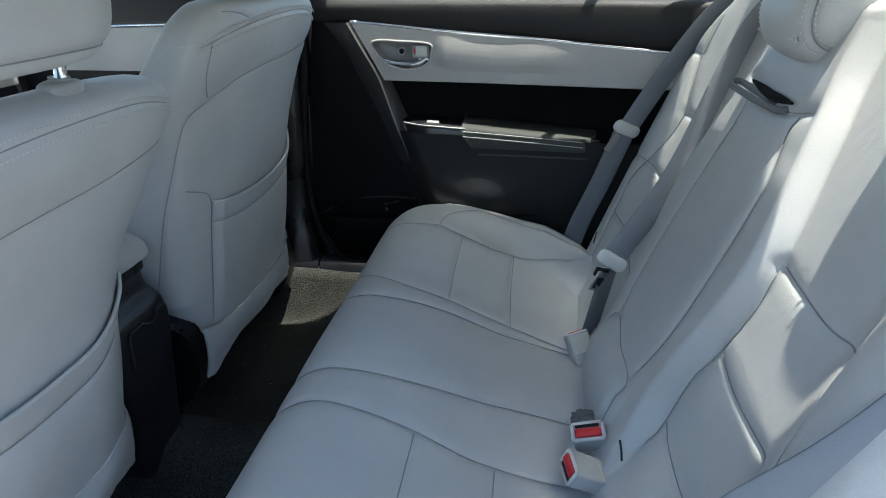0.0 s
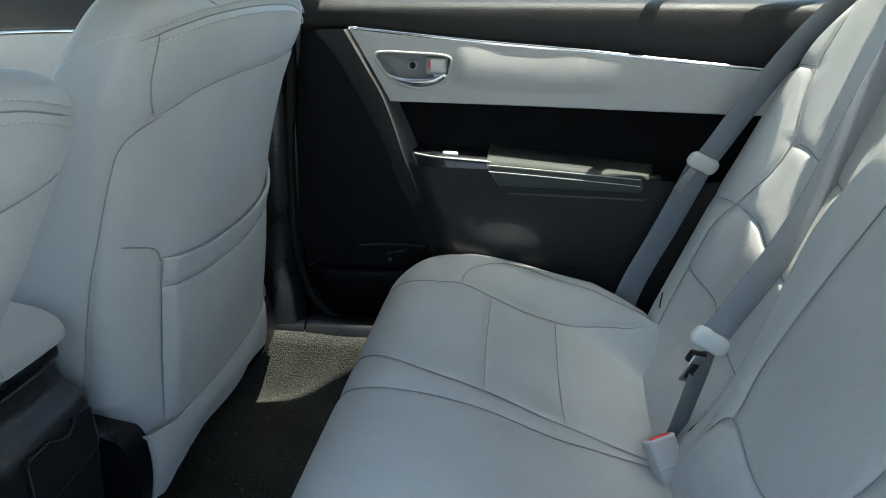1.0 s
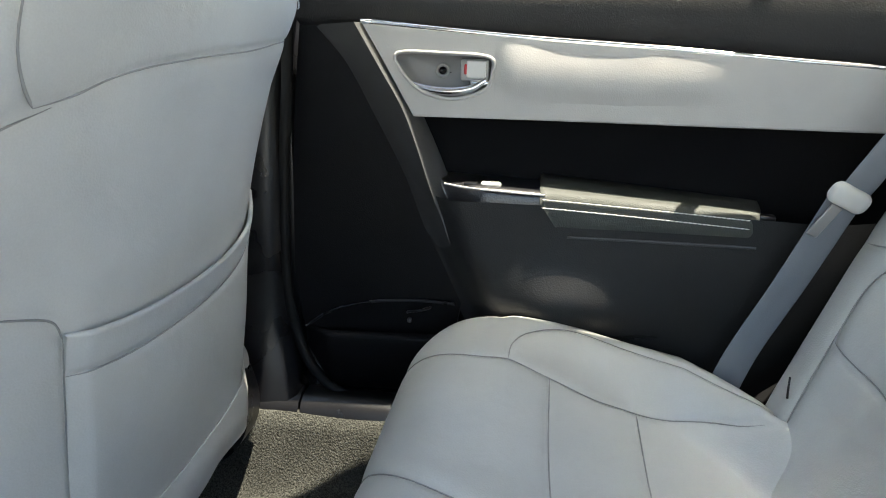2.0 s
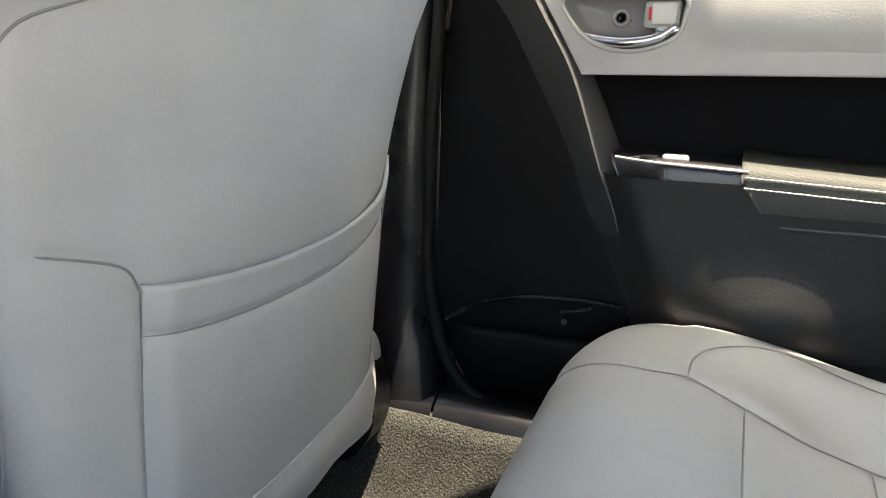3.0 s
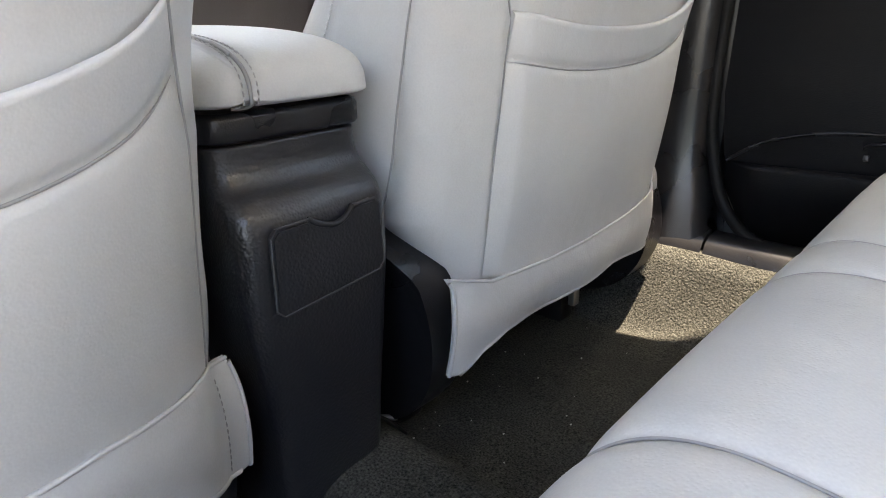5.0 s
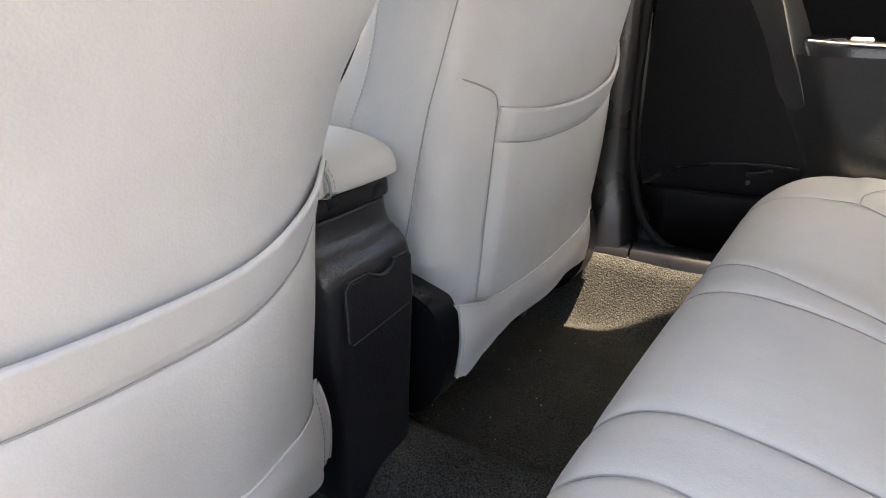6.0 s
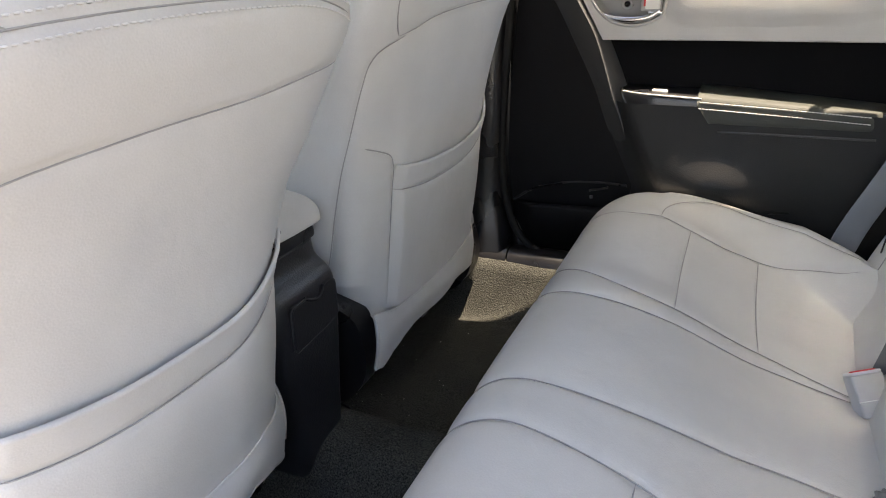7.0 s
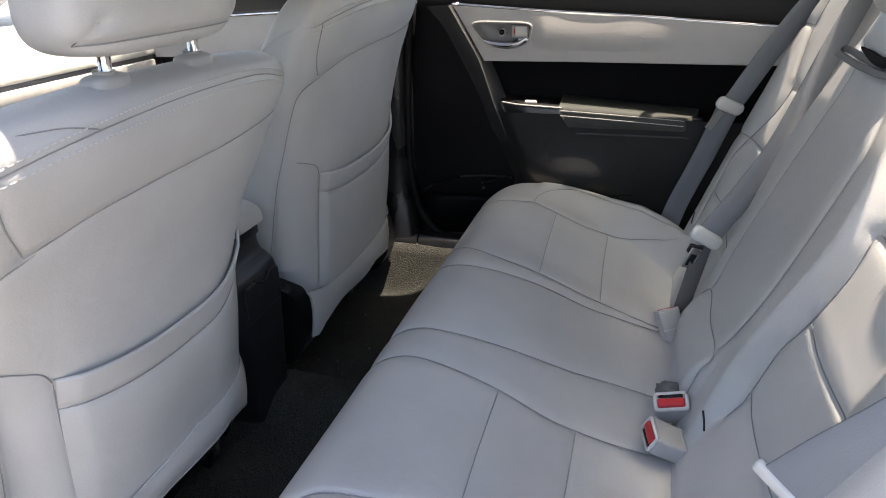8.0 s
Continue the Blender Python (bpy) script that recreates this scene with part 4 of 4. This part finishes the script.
    part("armrest_end", rbox((0.150, 0.612, 0.497), (0.022, 0.016, 0.010), 0.003), BLACK_SMOOTH, root)
    for yy, zz in ((0.6044, 0.509), (0.6024, 0.4975)):
        L = [(x, yy + door_in(x), zz - 0.036 * (x + 0.16)) for x in np.linspace(-0.155, 0.124, 70)]
        part("stitching", stitches(L, (0, -1, 0), 0.0009, 0.006, 0.0054), THREAD, root, "pale thread stitching")
    # pale tube painting the lit line on the black armrest's upper edge
    L = [(x, 0.6085 + 0.022 * (1 - np.clip((x + 0.303) / 0.07, 0, 1)) ** 2 + door_in(x), 0.5145 - 0.046 * (x + 0.16)) for x in np.linspace(-0.296, -0.150, 30)]
    part("armrest_edge_light", tube(L, 0.0016, 5), TRIM, root, "fine pale line for the light along the edge")
    part("switch_well", rbox((-0.257, 0.630, 0.5225), (0.020, 0.020, 0.004), 0.0015), BLACK_SMOOTH, root)
    part("window_switch", rbox((-0.228, 0.630, 0.5215), (0.030, 0.015, 0.010), 0.004, 3), PALE_PLASTIC, root, "pale window switch")
    # map pocket at the door's foot
    rim = along([(-0.532, 0.259), (-0.46, 0.2625), (-0.388, 0.265), (-0.30, 0.268), (-0.20, 0.268)], 30)
    rows = []
    for dy, dz in ((0.05, 0.0), (0.012, 0.001), (0.0, -0.001), (-0.002, -0.006), (0.004, -0.05), (0.02, -0.10), (0.04, -0.12)):
        bow = np.clip((rim[:, 0] + 0.532) / 0.05, 0, 1)
        rows.append(np.stack([rim[:, 0], 0.668 - (0.034 - dy) * bow, rim[:, 1] + dz * np.clip((rim[:, 0] + 0.55) / 0.06, 0.3, 1)], 1))
    P = np.array(rows[1:])
    part("map_pocket", (P.reshape(-1, 3), grid_faces(len(P), 30)), PANEL, root, "black door pocket")
    arch = along([(-0.530, 0.660, 0.260), (-0.483, 0.664, 0.291), (-0.414, 0.664, 0.311), (-0.339, 0.664, 0.318), (-0.28, 0.66, 0.318)], 30)
    part("pocket_arch", tube(arch, 0.0025, 6), BLACK_SMOOTH, root)
    part("bottle_ring", tube(along([(-0.357, 0.655, 0.300), (-0.350, 0.645, 0.306), (-0.335, 0.641, 0.310), (-0.322, 0.648, 0.312), (-0.318, 0.658, 0.311)], 14), 0.0022, 6), BLACK_SMOOTH, root)
    part("clip", rbox((-0.352, 0.652, 0.288), (0.007, 0.006, 0.008), 0.002), DARK_GREY, root)
    # small slot by the wheel arch
    part("slot", rbox((0.005, 0.612, 0.310), (0.09, 0.006, 0.012), 0.003, 2, (0, -7, 0)), BLACK_SMOOTH, root)
    # window and its frame
    def glass_y(z):
        return 0.700 - 0.45 * (z - 0.80) * 0.9
    pane = [(-0.50, 0.80), (0.50, 0.80), (0.40, 0.98), (0.28, 1.07), (-0.30, 1.085), (-0.42, 1.07)]
    bm = bmesh.new()
    for off in (0.0, 0.004):
        bm.faces.new([bm.verts.new((x, glass_y(z) + off, z)) for x, z in pane])
    g = part("window", bm, GLASS, root, "tinted side window", smooth=False)
    g.visible_shadow = False
    loop = [(x, glass_y(z), z) for x, z in pane]
    part("window_post", tube([loop[0], loop[5]], 0.014, 8), BLACK, root)
    part("window_post", tube([loop[1], loop[2], loop[3]], 0.014, 8), BLACK, root)
    part("outer_skin", plate([(-0.56, 0.05), (-0.56, 0.80), (0.52, 0.80), (0.30, 0.30), (0.15, 0.05)], 0.745, 0.78, 0.01), PAINT, root, "silver painted outer skin")
    part("divider_bar", tube([(0.155, glass_y(0.79), 0.79), (0.140, glass_y(1.07), 1.07)], 0.012, 8), BLACK, root, "black bar dividing the rear window")
    # seal round the front edge
    seal = along([(-0.530, 0.655, 0.80), (-0.540, 0.655, 0.656), (-0.551, 0.655, 0.526), (-0.557, 0.655, 0.358), (-0.546, 0.655, 0.262), (-0.512, 0.652, 0.180), (-0.436, 0.648, 0.140), (-0.2, 0.646, 0.125), (0.08, 0.646, 0.14)], 60)
    part("seal", tube(seal, 0.009, 8), RUBBER, root, "black rubber door seal")


rear_door()


def body_side():
    # middle pillar, lower trim
    for s in (1, -1):
        rows = []
        for z, xa, xb in ((0.10, -0.80, -0.525), (0.18, -0.70, -0.543), (0.30, -0.675, -0.560), (0.50, -0.668, -0.558), (0.75, -0.655, -0.540), (0.95, -0.56, -0.45), (1.09, -0.52, -0.41)):
            y = float(np.interp(z, (0.10, 0.3, 0.75, 1.09), (0.605, 0.632, 0.640, 0.525)))
            rows.append([(xa, s * (y + 0.06), z), (xa, s * (y + 0.012), z), (xa + 0.012, s * y, z), ((xa + xb) / 2, s * (y - 0.004), z), (xb - 0.016, s * y, z), (xb, s * (y + 0.012), z), (xb + 0.004, s * (y + 0.06), z)])
        P = np.array(rows)
        P = np.stack([spline(P[:, k], 40) for k in range(P.shape[1])], 1)
        tagged(part("pillar_trim", (P.reshape(-1, 3), grid_faces(40, P.shape[1])), BLACK_SMOOTH), "black plastic trim of the middle pillar", "pillar", kind="structure")
        # sill trim
        for x0, x1 in ((-0.527, 0.12), (-1.45, -0.531)):
            xs = np.linspace(x0, x1, 30)
            rows = []
            for x in xs:
                rows.append([(x, s * 0.592, 0.045), (x, s * 0.597, 0.09), (x, s * 0.602, 0.125), (x, s * 0.610, 0.142), (x, s * 0.626, 0.151), (x, s * 0.65, 0.153), (x, s * 0.672, 0.145), (x, s * 0.69, 0.07)])
            P = np.array(rows)
            tagged(part("sill_trim", (P.reshape(-1, 3), grid_faces(30, 8)), BLACK_SMOOTH), "black plastic sill trim", "sill", kind="structure")
        tagged(part("sill", rbox((-0.4, s * 0.72, 0.02), (2.4, 0.14, 0.14), 0.03, 3), PAINT), "silver painted door sill", "sill", kind="structure")
        tagged(part("pillar_core", rbox((-0.61, s * 0.715, 0.44), (0.13, 0.07, 0.80), 0.01, 2), BLACK_SMOOTH), "black painted middle pillar", "pillar", kind="structure")
        # side behind the rear doors, beside the backrest
        bm = plate([(0.12, 0.02), (0.24, 0.25), (0.34, 0.42), (0.46, 0.70), (0.50, 0.80), (1.0, 0.80), (1.0, 0.02)], 0.56, 0.80, 0.03, seg=3)
        for v in bm.verts:
            v.co.y *= s
        tagged(part("wheel_arch_trim", bm, VINYL), "black trim over the wheel arch", "trim", kind="structure")


body_side()


def front_door(s):
    root = thing("front_door", (-1.0, s * 0.68, 0.1), "closed front car door, black with pale grey insert", "car door", "front doors")
    def P2(bm):
        for v in bm.verts:
            v.co.y *= s
        return bm
    part("panel", P2(plate([(-0.66, 0.75), (-0.66, 0.12), (-1.60, 0.12), (-1.66, 0.5), (-1.60, 0.72)], 0.655, 0.74, 0.01)), BLACK, root)
    part("insert", P2(plate([(-0.67, 0.735), (-0.67, 0.625), (-1.30, 0.615), (-1.42, 0.70)], 0.632, 0.66, 0.006)), TRIM, root, "pale grey satin insert")
    part("chrome_strip", tube([(-0.67, s * 0.634, 0.738), (-1.05, s * 0.634, 0.722), (-1.43, s * 0.634, 0.700)], 0.0042, 8), CHROME, root, "thin chrome strip")
    part("armrest", P2(plate([(-0.72, 0.50), (-1.30, 0.48), (-1.36, 0.42), (-0.72, 0.40)], 0.59, 0.66, 0.015, seg=3)), VINYL, root)
    part("shoulder", P2(plate([(-0.66, 0.745), (-0.66, 0.795), (-1.62, 0.775), (-1.55, 0.712)], 0.645, 0.70, 0.016, seg=3)), VINYL, root)
    part("door_handle", tube([(-1.18, s * 0.625, 0.672), (-1.23, s * 0.618, 0.668), (-1.28, s * 0.625, 0.672)], 0.006, 8), CHROME, root, "chrome pull handle")
    bm = bmesh.new()
    pane = [(-0.64, 0.80), (-1.50, 0.775), (-1.05, 1.06), (-0.58, 1.09)]
    for off in (0.0, 0.004):
        bm.faces.new([bm.verts.new((x, s * (0.695 - 0.45 * (z - 0.80) + off), z)) for x, z in pane])
    g = part("window", bm, GLASS, root, "side window", smooth=False)
    g.visible_shadow = False


front_door(1)
front_door(-1)


# ---- seat belts ----
def guide_shell(centre, along_belt, across):
    """A belt's tongue guide: a rounded bar with swollen ends and a waist where the webbing runs through."""
    P, f = pillow((0, 0, 0), (0.031, 0.0095, 0.0155), 2.8, nu=24, nv=40)
    waist = 1 - 0.14 * np.exp(-(P[..., 0] / 0.017) ** 4)
    P[..., 2] = P[..., 2] * waist
    P[..., 1] = P[..., 1] * (0.6 + 0.4 * waist)
    b = Vector(along_belt).normalized()
    a = Vector(across)
    a = (a - a.dot(b) * b).normalized()
    m = Matrix((a, b.cross(a), b)).transposed()
    return [tuple(m @ Vector(v) + Vector(centre)) for v in P.reshape(-1, 3).tolist()], f


def belts():
    # right outer belt, over the bolster, from the shelf to the floor anchor
    root = thing("seat_belt", (0.12, 0.55, 0.2), "grey outer seat belt hanging beside the backrest", "seat belt", "seat belts")
    up = [(0.42, 0.44, 0.86), (0.345, 0.475, 0.80), (0.27, 0.495, 0.68), (0.205, 0.508, 0.555)]
    part("upper_webbing", ribbon(spline(up, 40), (1, 0.25, 0.3), 0.047, 0.0018), WEB, root)
    low = [(0.200, 0.512, 0.548), (0.165, 0.535, 0.43), (0.125, 0.555, 0.31), (0.10, 0.565, 0.20)]
    part("lower_webbing", ribbon(spline(low, 30), (1, 0.1, 0.3), 0.047, 0.0018), WEB, root)
    part("tongue_guide", guide_shell((0.202, 0.507, 0.552), (0.065, -0.013, 0.125), (1, 0.25, 0.3)), PALE_PLASTIC, root, "pale plastic tongue guide")
    part("tongue", rbox((0.176, 0.500, 0.524), (0.015, 0.003, 0.044), 0.0012, 1, (10, 28, 10)), METAL, root, "steel belt tongue")
    # middle belt
    root = thing("seat_belt", (0.16, 0.19, 0.22), "grey middle seat belt with a pale tongue guide", "seat belt", "seat belts")
    up = [(0.43, 0.30, 0.86), (0.348, 0.278, 0.77), (0.258, 0.240, 0.54), (0.163, 0.201, 0.386)]
    part("upper_webbing", ribbon(spline(up, 40), (1, 0.35, 0.2), 0.047, 0.0018), WEB, root)
    # the lower length lies in shade, given here by the darker strap colour
    part("lower_webbing", ribbon(spline([(0.160, 0.198, 0.372), (0.148, 0.192, 0.31), (0.132, 0.192, 0.22)], 20), (1, 0.6, 0.2), 0.036, 0.0018), STRAP, root)
    part("tongue_guide", guide_shell((0.163, 0.201, 0.386), (0.083, 0.032, 0.14), (1, 0.35, 0.2)), PALE_PLASTIC, root, "pale plastic tongue guide")
    part("tongue", rbox((0.142, 0.188, 0.350), (0.020, 0.003, 0.042), 0.0012, 1, (10, 18, 20)), METAL, root, "steel belt tongue")
    part("tongue_slot", rbox((0.1415, 0.1868, 0.347), (0.012, 0.003, 0.024), 0.0010, 1, (10, 18, 20)), BLACK_SMOOTH, root, "black slot in the tongue")
    part("tongue_cap", rbox((0.146, 0.192, 0.366), (0.026, 0.008, 0.018), 0.003, 2, (10, 18, 20)), BLACK_SMOOTH, root)
    # left outer belt, drawn near the open door
    root = thing("seat_belt", (0.15, -0.55, 0.2), "grey outer seat belt by the open door", "seat belt", "seat belts")
    up = [(0.42, -0.53, 0.90), (0.345, -0.515, 0.74), (0.262, -0.500, 0.580), (0.205, -0.474, 0.480), (0.182, -0.462, 0.437)]
    across = np.cross((0.35, 0.73, -0.58), (0.33, -0.14, 0.93))
    part("upper_webbing", ribbon(spline(up, 50), across, 0.047, 0.0018), WEB, root)
    low = [(0.184, -0.475, 0.430), (0.175, -0.53, 0.38), (0.14, -0.58, 0.28), (0.10, -0.60, 0.20)]
    part("lower_webbing", ribbon(spline(low, 30), (1, 0.3, 0.2), 0.047, 0.0018), WEB, root)
    bm = rbox((0, 0, 0), (0.056, 0.010, 0.014), 0.0045, 3)
    a = Vector(across).normalized()
    b = Vector((0.33, -0.14, 0.93)).normalized()
    m = Matrix((a, -a.cross(b), b)).transposed().to_4x4()
    bmesh.ops.transform(bm, matrix=Matrix.Translation((0.183, -0.460, 0.440)) @ m, verts=bm.verts)
    part("tongue_guide", bm, PALE_PLASTIC, root, "pale plastic tongue guide")


belts()


def buckle(m, name_label):
    root = thing("belt_buckle", (0, 0, 0), name_label, "buckle", "belt buckles")
    bm = bmesh.new()
    bmesh.ops.create_cube(bm, size=1)
    bmesh.ops.scale(bm, vec=(0.066, 0.050, 0.030), verts=bm.verts)
    for v in bm.verts:
        if v.co.x < 0:
            v.co.z *= 0.92
        else:
            v.co.y *= 0.88
    bmesh.ops.bevel(bm, geom=list(bm.edges), offset=0.005, segments=3, profile=0.5, affect="EDGES")
    shell_part = part("housing", bm, GREY_PLASTIC, root)
    ring = [(-0.034, 0.0215 * c, 0.0122 * d) for c, d in ((-1, -0.8), (-0.92, -1), (0.92, -1), (1, -0.8), (1, 0.8), (0.92, 1), (-0.92, 1), (-1, 0.8))]
    part("rim", tube(ring, 0.0026, 6, closed=True), PALE_PLASTIC, shell_part, "pale rim round the button")
    part("button", rbox((-0.0335, 0, 0.002), (0.009, 0.037, 0.013), 0.003, 3), RED, root, "red release button")
    part("slot", rbox((-0.0332, 0, -0.0085), (0.004, 0.034, 0.005), 0.001, 1), BLACK_SMOOTH, root)
    part("joint_line", tube([(0.008, -0.0235, 0.0151), (0.008, 0.0235, 0.0151)], 0.0007, 4), PALE_PLASTIC, root)
    part("stalk", ribbon([(0.025, 0, 0), (0.05, 0, -0.006), (0.075, 0, -0.02)], (0, 1, 0), 0.036, 0.004), WEB, root)
    root.matrix_basis = m
    return root


def crumpled_boot(place, size, seed):
    """A crumpled cloth sleeve at a buckle's foot."""
    P, f = pillow((0, 0, 0), size, 2.6, nu=26, nv=36)
    V = P.reshape(-1, 3)
    k = 0.0035 * (np.sin(V[:, 0] * 420 + V[:, 2] * 260 + seed) * np.cos(V[:, 1] * 380 - V[:, 2] * 300)) + 0.0015 * np.sin(V[:, 1] * 900 + seed)
    V = V * (1 + k / 0.026)[:, None] + np.array(place)
    return V, f


def axes(place, out, width):
    """A pose whose local -x points along `out` and whose y lies along `width`."""
    x = -Vector(out).normalized()
    y = Vector(width)
    y = (y - y.dot(x) * x).normalized()
    return Matrix.Translation(place) @ Matrix((x, y, x.cross(y))).transposed().to_4x4()


first = buckle(axes((0.122, -0.105, 0.236), (-0.2, -0.5, 0.84), (1, 0, 0.3)), "grey seat belt buckle with red button, pointing up")
boot = part("sleeve", crumpled_boot((0, 0, 0), (0.021, 0.015, 0.015), 2.0), STRAP, first, "crumpled dark cloth sleeve")
boot.matrix_parent_inverse = Matrix.Identity(4)
boot.matrix_basis = first.matrix_basis.inverted() @ Matrix.Translation((0.117, -0.075, 0.246))
buckle(axes((0.118, -0.172, 0.232), (-0.86, -0.2, 0.45), (-0.3, 0.92, 0.1)), "grey seat belt buckle with red button, lying tilted")
buckle(axes((0.120, 0.158, 0.226), (-0.35, 0.46, 0.80), (0.85, 0.42, 0.13)) @ Matrix.Diagonal((0.85, 0.85, 0.85, 1)), "grey seat belt buckle tucked beside the cushion")


# ---- front and rear of the cabin ----
def dashboard():
    root = thing("dashboard", (-1.5, 0, 0.2), "black padded dashboard under the windscreen", "dashboard")
    xs = [(-1.28, 0.40), (-1.27, 0.55), (-1.30, 0.66), (-1.36, 0.71), (-1.50, 0.735), (-1.75, 0.73), (-1.95, 0.70), (-1.95, 0.2), (-1.35, 0.2)]
    bm = bmesh.new()
    a = [bm.verts.new((x, -0.66, z)) for x, z in xs]
    b = [bm.verts.new((x, 0.66, z)) for x, z in xs]
    bm.faces.new(a), bm.faces.new(b[::-1])
    for i in range(len(xs)):
        j = (i + 1) % len(xs)
        bm.faces.new((a[i], a[j], b[j], b[i]))
    bmesh.ops.bevel(bm, geom=list(bm.edges), offset=0.02, segments=3, profile=0.5, affect="EDGES")
    part("body", bm, BLACK, root)
    part("binnacle", rbox((-1.38, -0.35, 0.74), (0.16, 0.34, 0.08), 0.03, 3), VINYL, root)
    # pale band added to give a bright area above the dark dashboard
    pad = spline([(-1.288, 0.628), (-1.297, 0.663), (-1.322, 0.694), (-1.358, 0.716), (-1.42, 0.731)], 16)
    ys = np.linspace(-0.12, 0.64, 20)
    P = np.array([[(x, y, z) for y in ys] for x, z in pad] + [[(x - 0.01, y, z - 0.02) for y in ys] for x, z in pad[::-1]])
    part("pale_band", (P.reshape(-1, 3), grid_faces(P.shape[0], 20, True, False)), TRIM, root, "pale grey band added on the dashboard top")
    part("trim_strip", rbox((-1.272, 0.1, 0.60), (0.012, 1.0, 0.03), 0.004, 2), TRIM, root, "pale satin trim strip")
    wheel = thing("steering_wheel", (-1.12, -0.35, 0.60), "black steering wheel with satin spokes", "steering wheel")
    t = np.linspace(0, 2 * math.pi, 40, endpoint=False)
    m = Matrix.Translation((-1.10, -0.35, 0.62)) @ Euler((0, radians(-65), 0)).to_matrix().to_4x4()
    ring = [m @ Vector((0.185 * math.cos(k), 0.185 * math.sin(k), 0)) for k in t]
    part("rim", tube([tuple(v) for v in ring], 0.015, 10, closed=True), VINYL, wheel)
    P, f = pillow((0, 0, 0), (0.08, 0.09, 0.025), 3)
    P = np.array([tuple(m @ Vector(v)) for v in P.reshape(-1, 3)])
    part("hub", (P, f), VINYL, wheel)
    for a in (0, 180, 270):
        p, q = [m @ Vector((r * math.cos(radians(a + 90)), r * math.sin(radians(a + 90)), 0)) for r in (0.05, 0.18)]
        part("spoke", tube([tuple(p), tuple(q)], 0.012, 8, 0.5), GREY_PLASTIC, wheel, "satin grey spoke")
    part("column", tube([(-1.13, -0.35, 0.60), (-1.32, -0.35, 0.51)], 0.04, 14), BLACK, wheel)


dashboard()
shelf = part("parcel_shelf", rbox((0.66, 0, 0.815), (0.52, 1.16, 0.03), 0.01, 2), LINER)
tagged(shelf, "grey felt parcel shelf behind the backrest", "shelf", kind="structure")
tagged(part("boot_lid", rbox((1.25, 0, 0.78), (0.70, 1.4, 0.06), 0.03, 3), PAINT), "silver painted boot lid", "boot lid", kind="structure")
tagged(part("bonnet", rbox((-2.4, 0, 0.62), (0.95, 1.4, 0.06), 0.03, 3), PAINT), "silver painted bonnet", "bonnet", kind="structure")
tagged(part("firewall", rbox((-1.98, 0, 0.35), (0.05, 1.5, 0.72), 0.01, 2), BLACK_SMOOTH), "black firewall behind the dashboard", "firewall", kind="structure")


def screen(name, pts, label):
    bm = bmesh.new()
    for off in (0.0, 0.005):
        bm.faces.new([bm.verts.new((x, y, z + off)) for x, y, z in pts])
    g = tagged(part(name, bm, GLASS, smooth=False), label, "windscreen", kind="structure")
    g.visible_shadow = False


screen("window_1", [(-1.06, -0.48, 1.04), (-1.06, 0.48, 1.04), (-1.90, 0.62, 0.70), (-1.90, -0.62, 0.70)], "clear front windscreen")
screen("window_2", [(0.365, -0.54, 1.07), (0.365, 0.54, 1.07), (0.93, 0.58, 0.82), (0.93, -0.58, 0.82)], "clear rear windscreen")


# ---- outside ----
def ground():
    n = 41
    a = np.sinh(np.linspace(-7, 7, n)) / math.sinh(7) * 600
    X, Y = np.meshgrid(a, a, indexing="ij")
    P = np.stack([X, Y, np.full_like(X, -0.30)], 2)
    tagged(part("ground", (P.reshape(-1, 3), grid_faces(n, n)), CONCRETE), "sunlit pale concrete yard", "ground", kind="structure")


ground()


# ---- small things on the floor ----
def floor_hook():
    root = thing("floor_bracket", (-0.65, 0.065, 0.0), "small steel bracket with a loop of black wire", "bracket")
    part("plate", rbox((-0.658, 0.068, 0.064), (0.034, 0.010, 0.006), 0.002, 1, (-35, 0, 35)), METAL, root)
    loop = [(-0.673, 0.050, 0.082), (-0.655, 0.042, 0.086), (-0.632, 0.052, 0.080), (-0.624, 0.070, 0.058), (-0.640, 0.078, 0.048)]
    part("wire", tube(spline(loop, 24), 0.0022, 6), RUBBER, root, "black wire loop")


floor_hook()
rng = random.Random(4)
V, F = [], []
for _ in range(36):
    x, y = rng.uniform(-0.75, -0.36), rng.uniform(0.12, 0.50)
    r = rng.uniform(0.0006, 0.0016)
    n = len(V)
    V += [(x + r * math.cos(a) * rng.uniform(0.6, 1.4), y + r * math.sin(a), 0.0026 + 0.0009 * (k % 2)) for k, a in enumerate((0, 1.3, 2.5, 3.8, 5.0))]
    V.append((x, y, 0.0026 + r))
    F += [(n + k, n + (k + 1) % 5, n + 5) for k in range(5)]
tagged(part("crumbs", (V, F), GREY_PLASTIC), "scattered pale crumbs and lint on the dark carpet", "crumbs", kind="stuff")
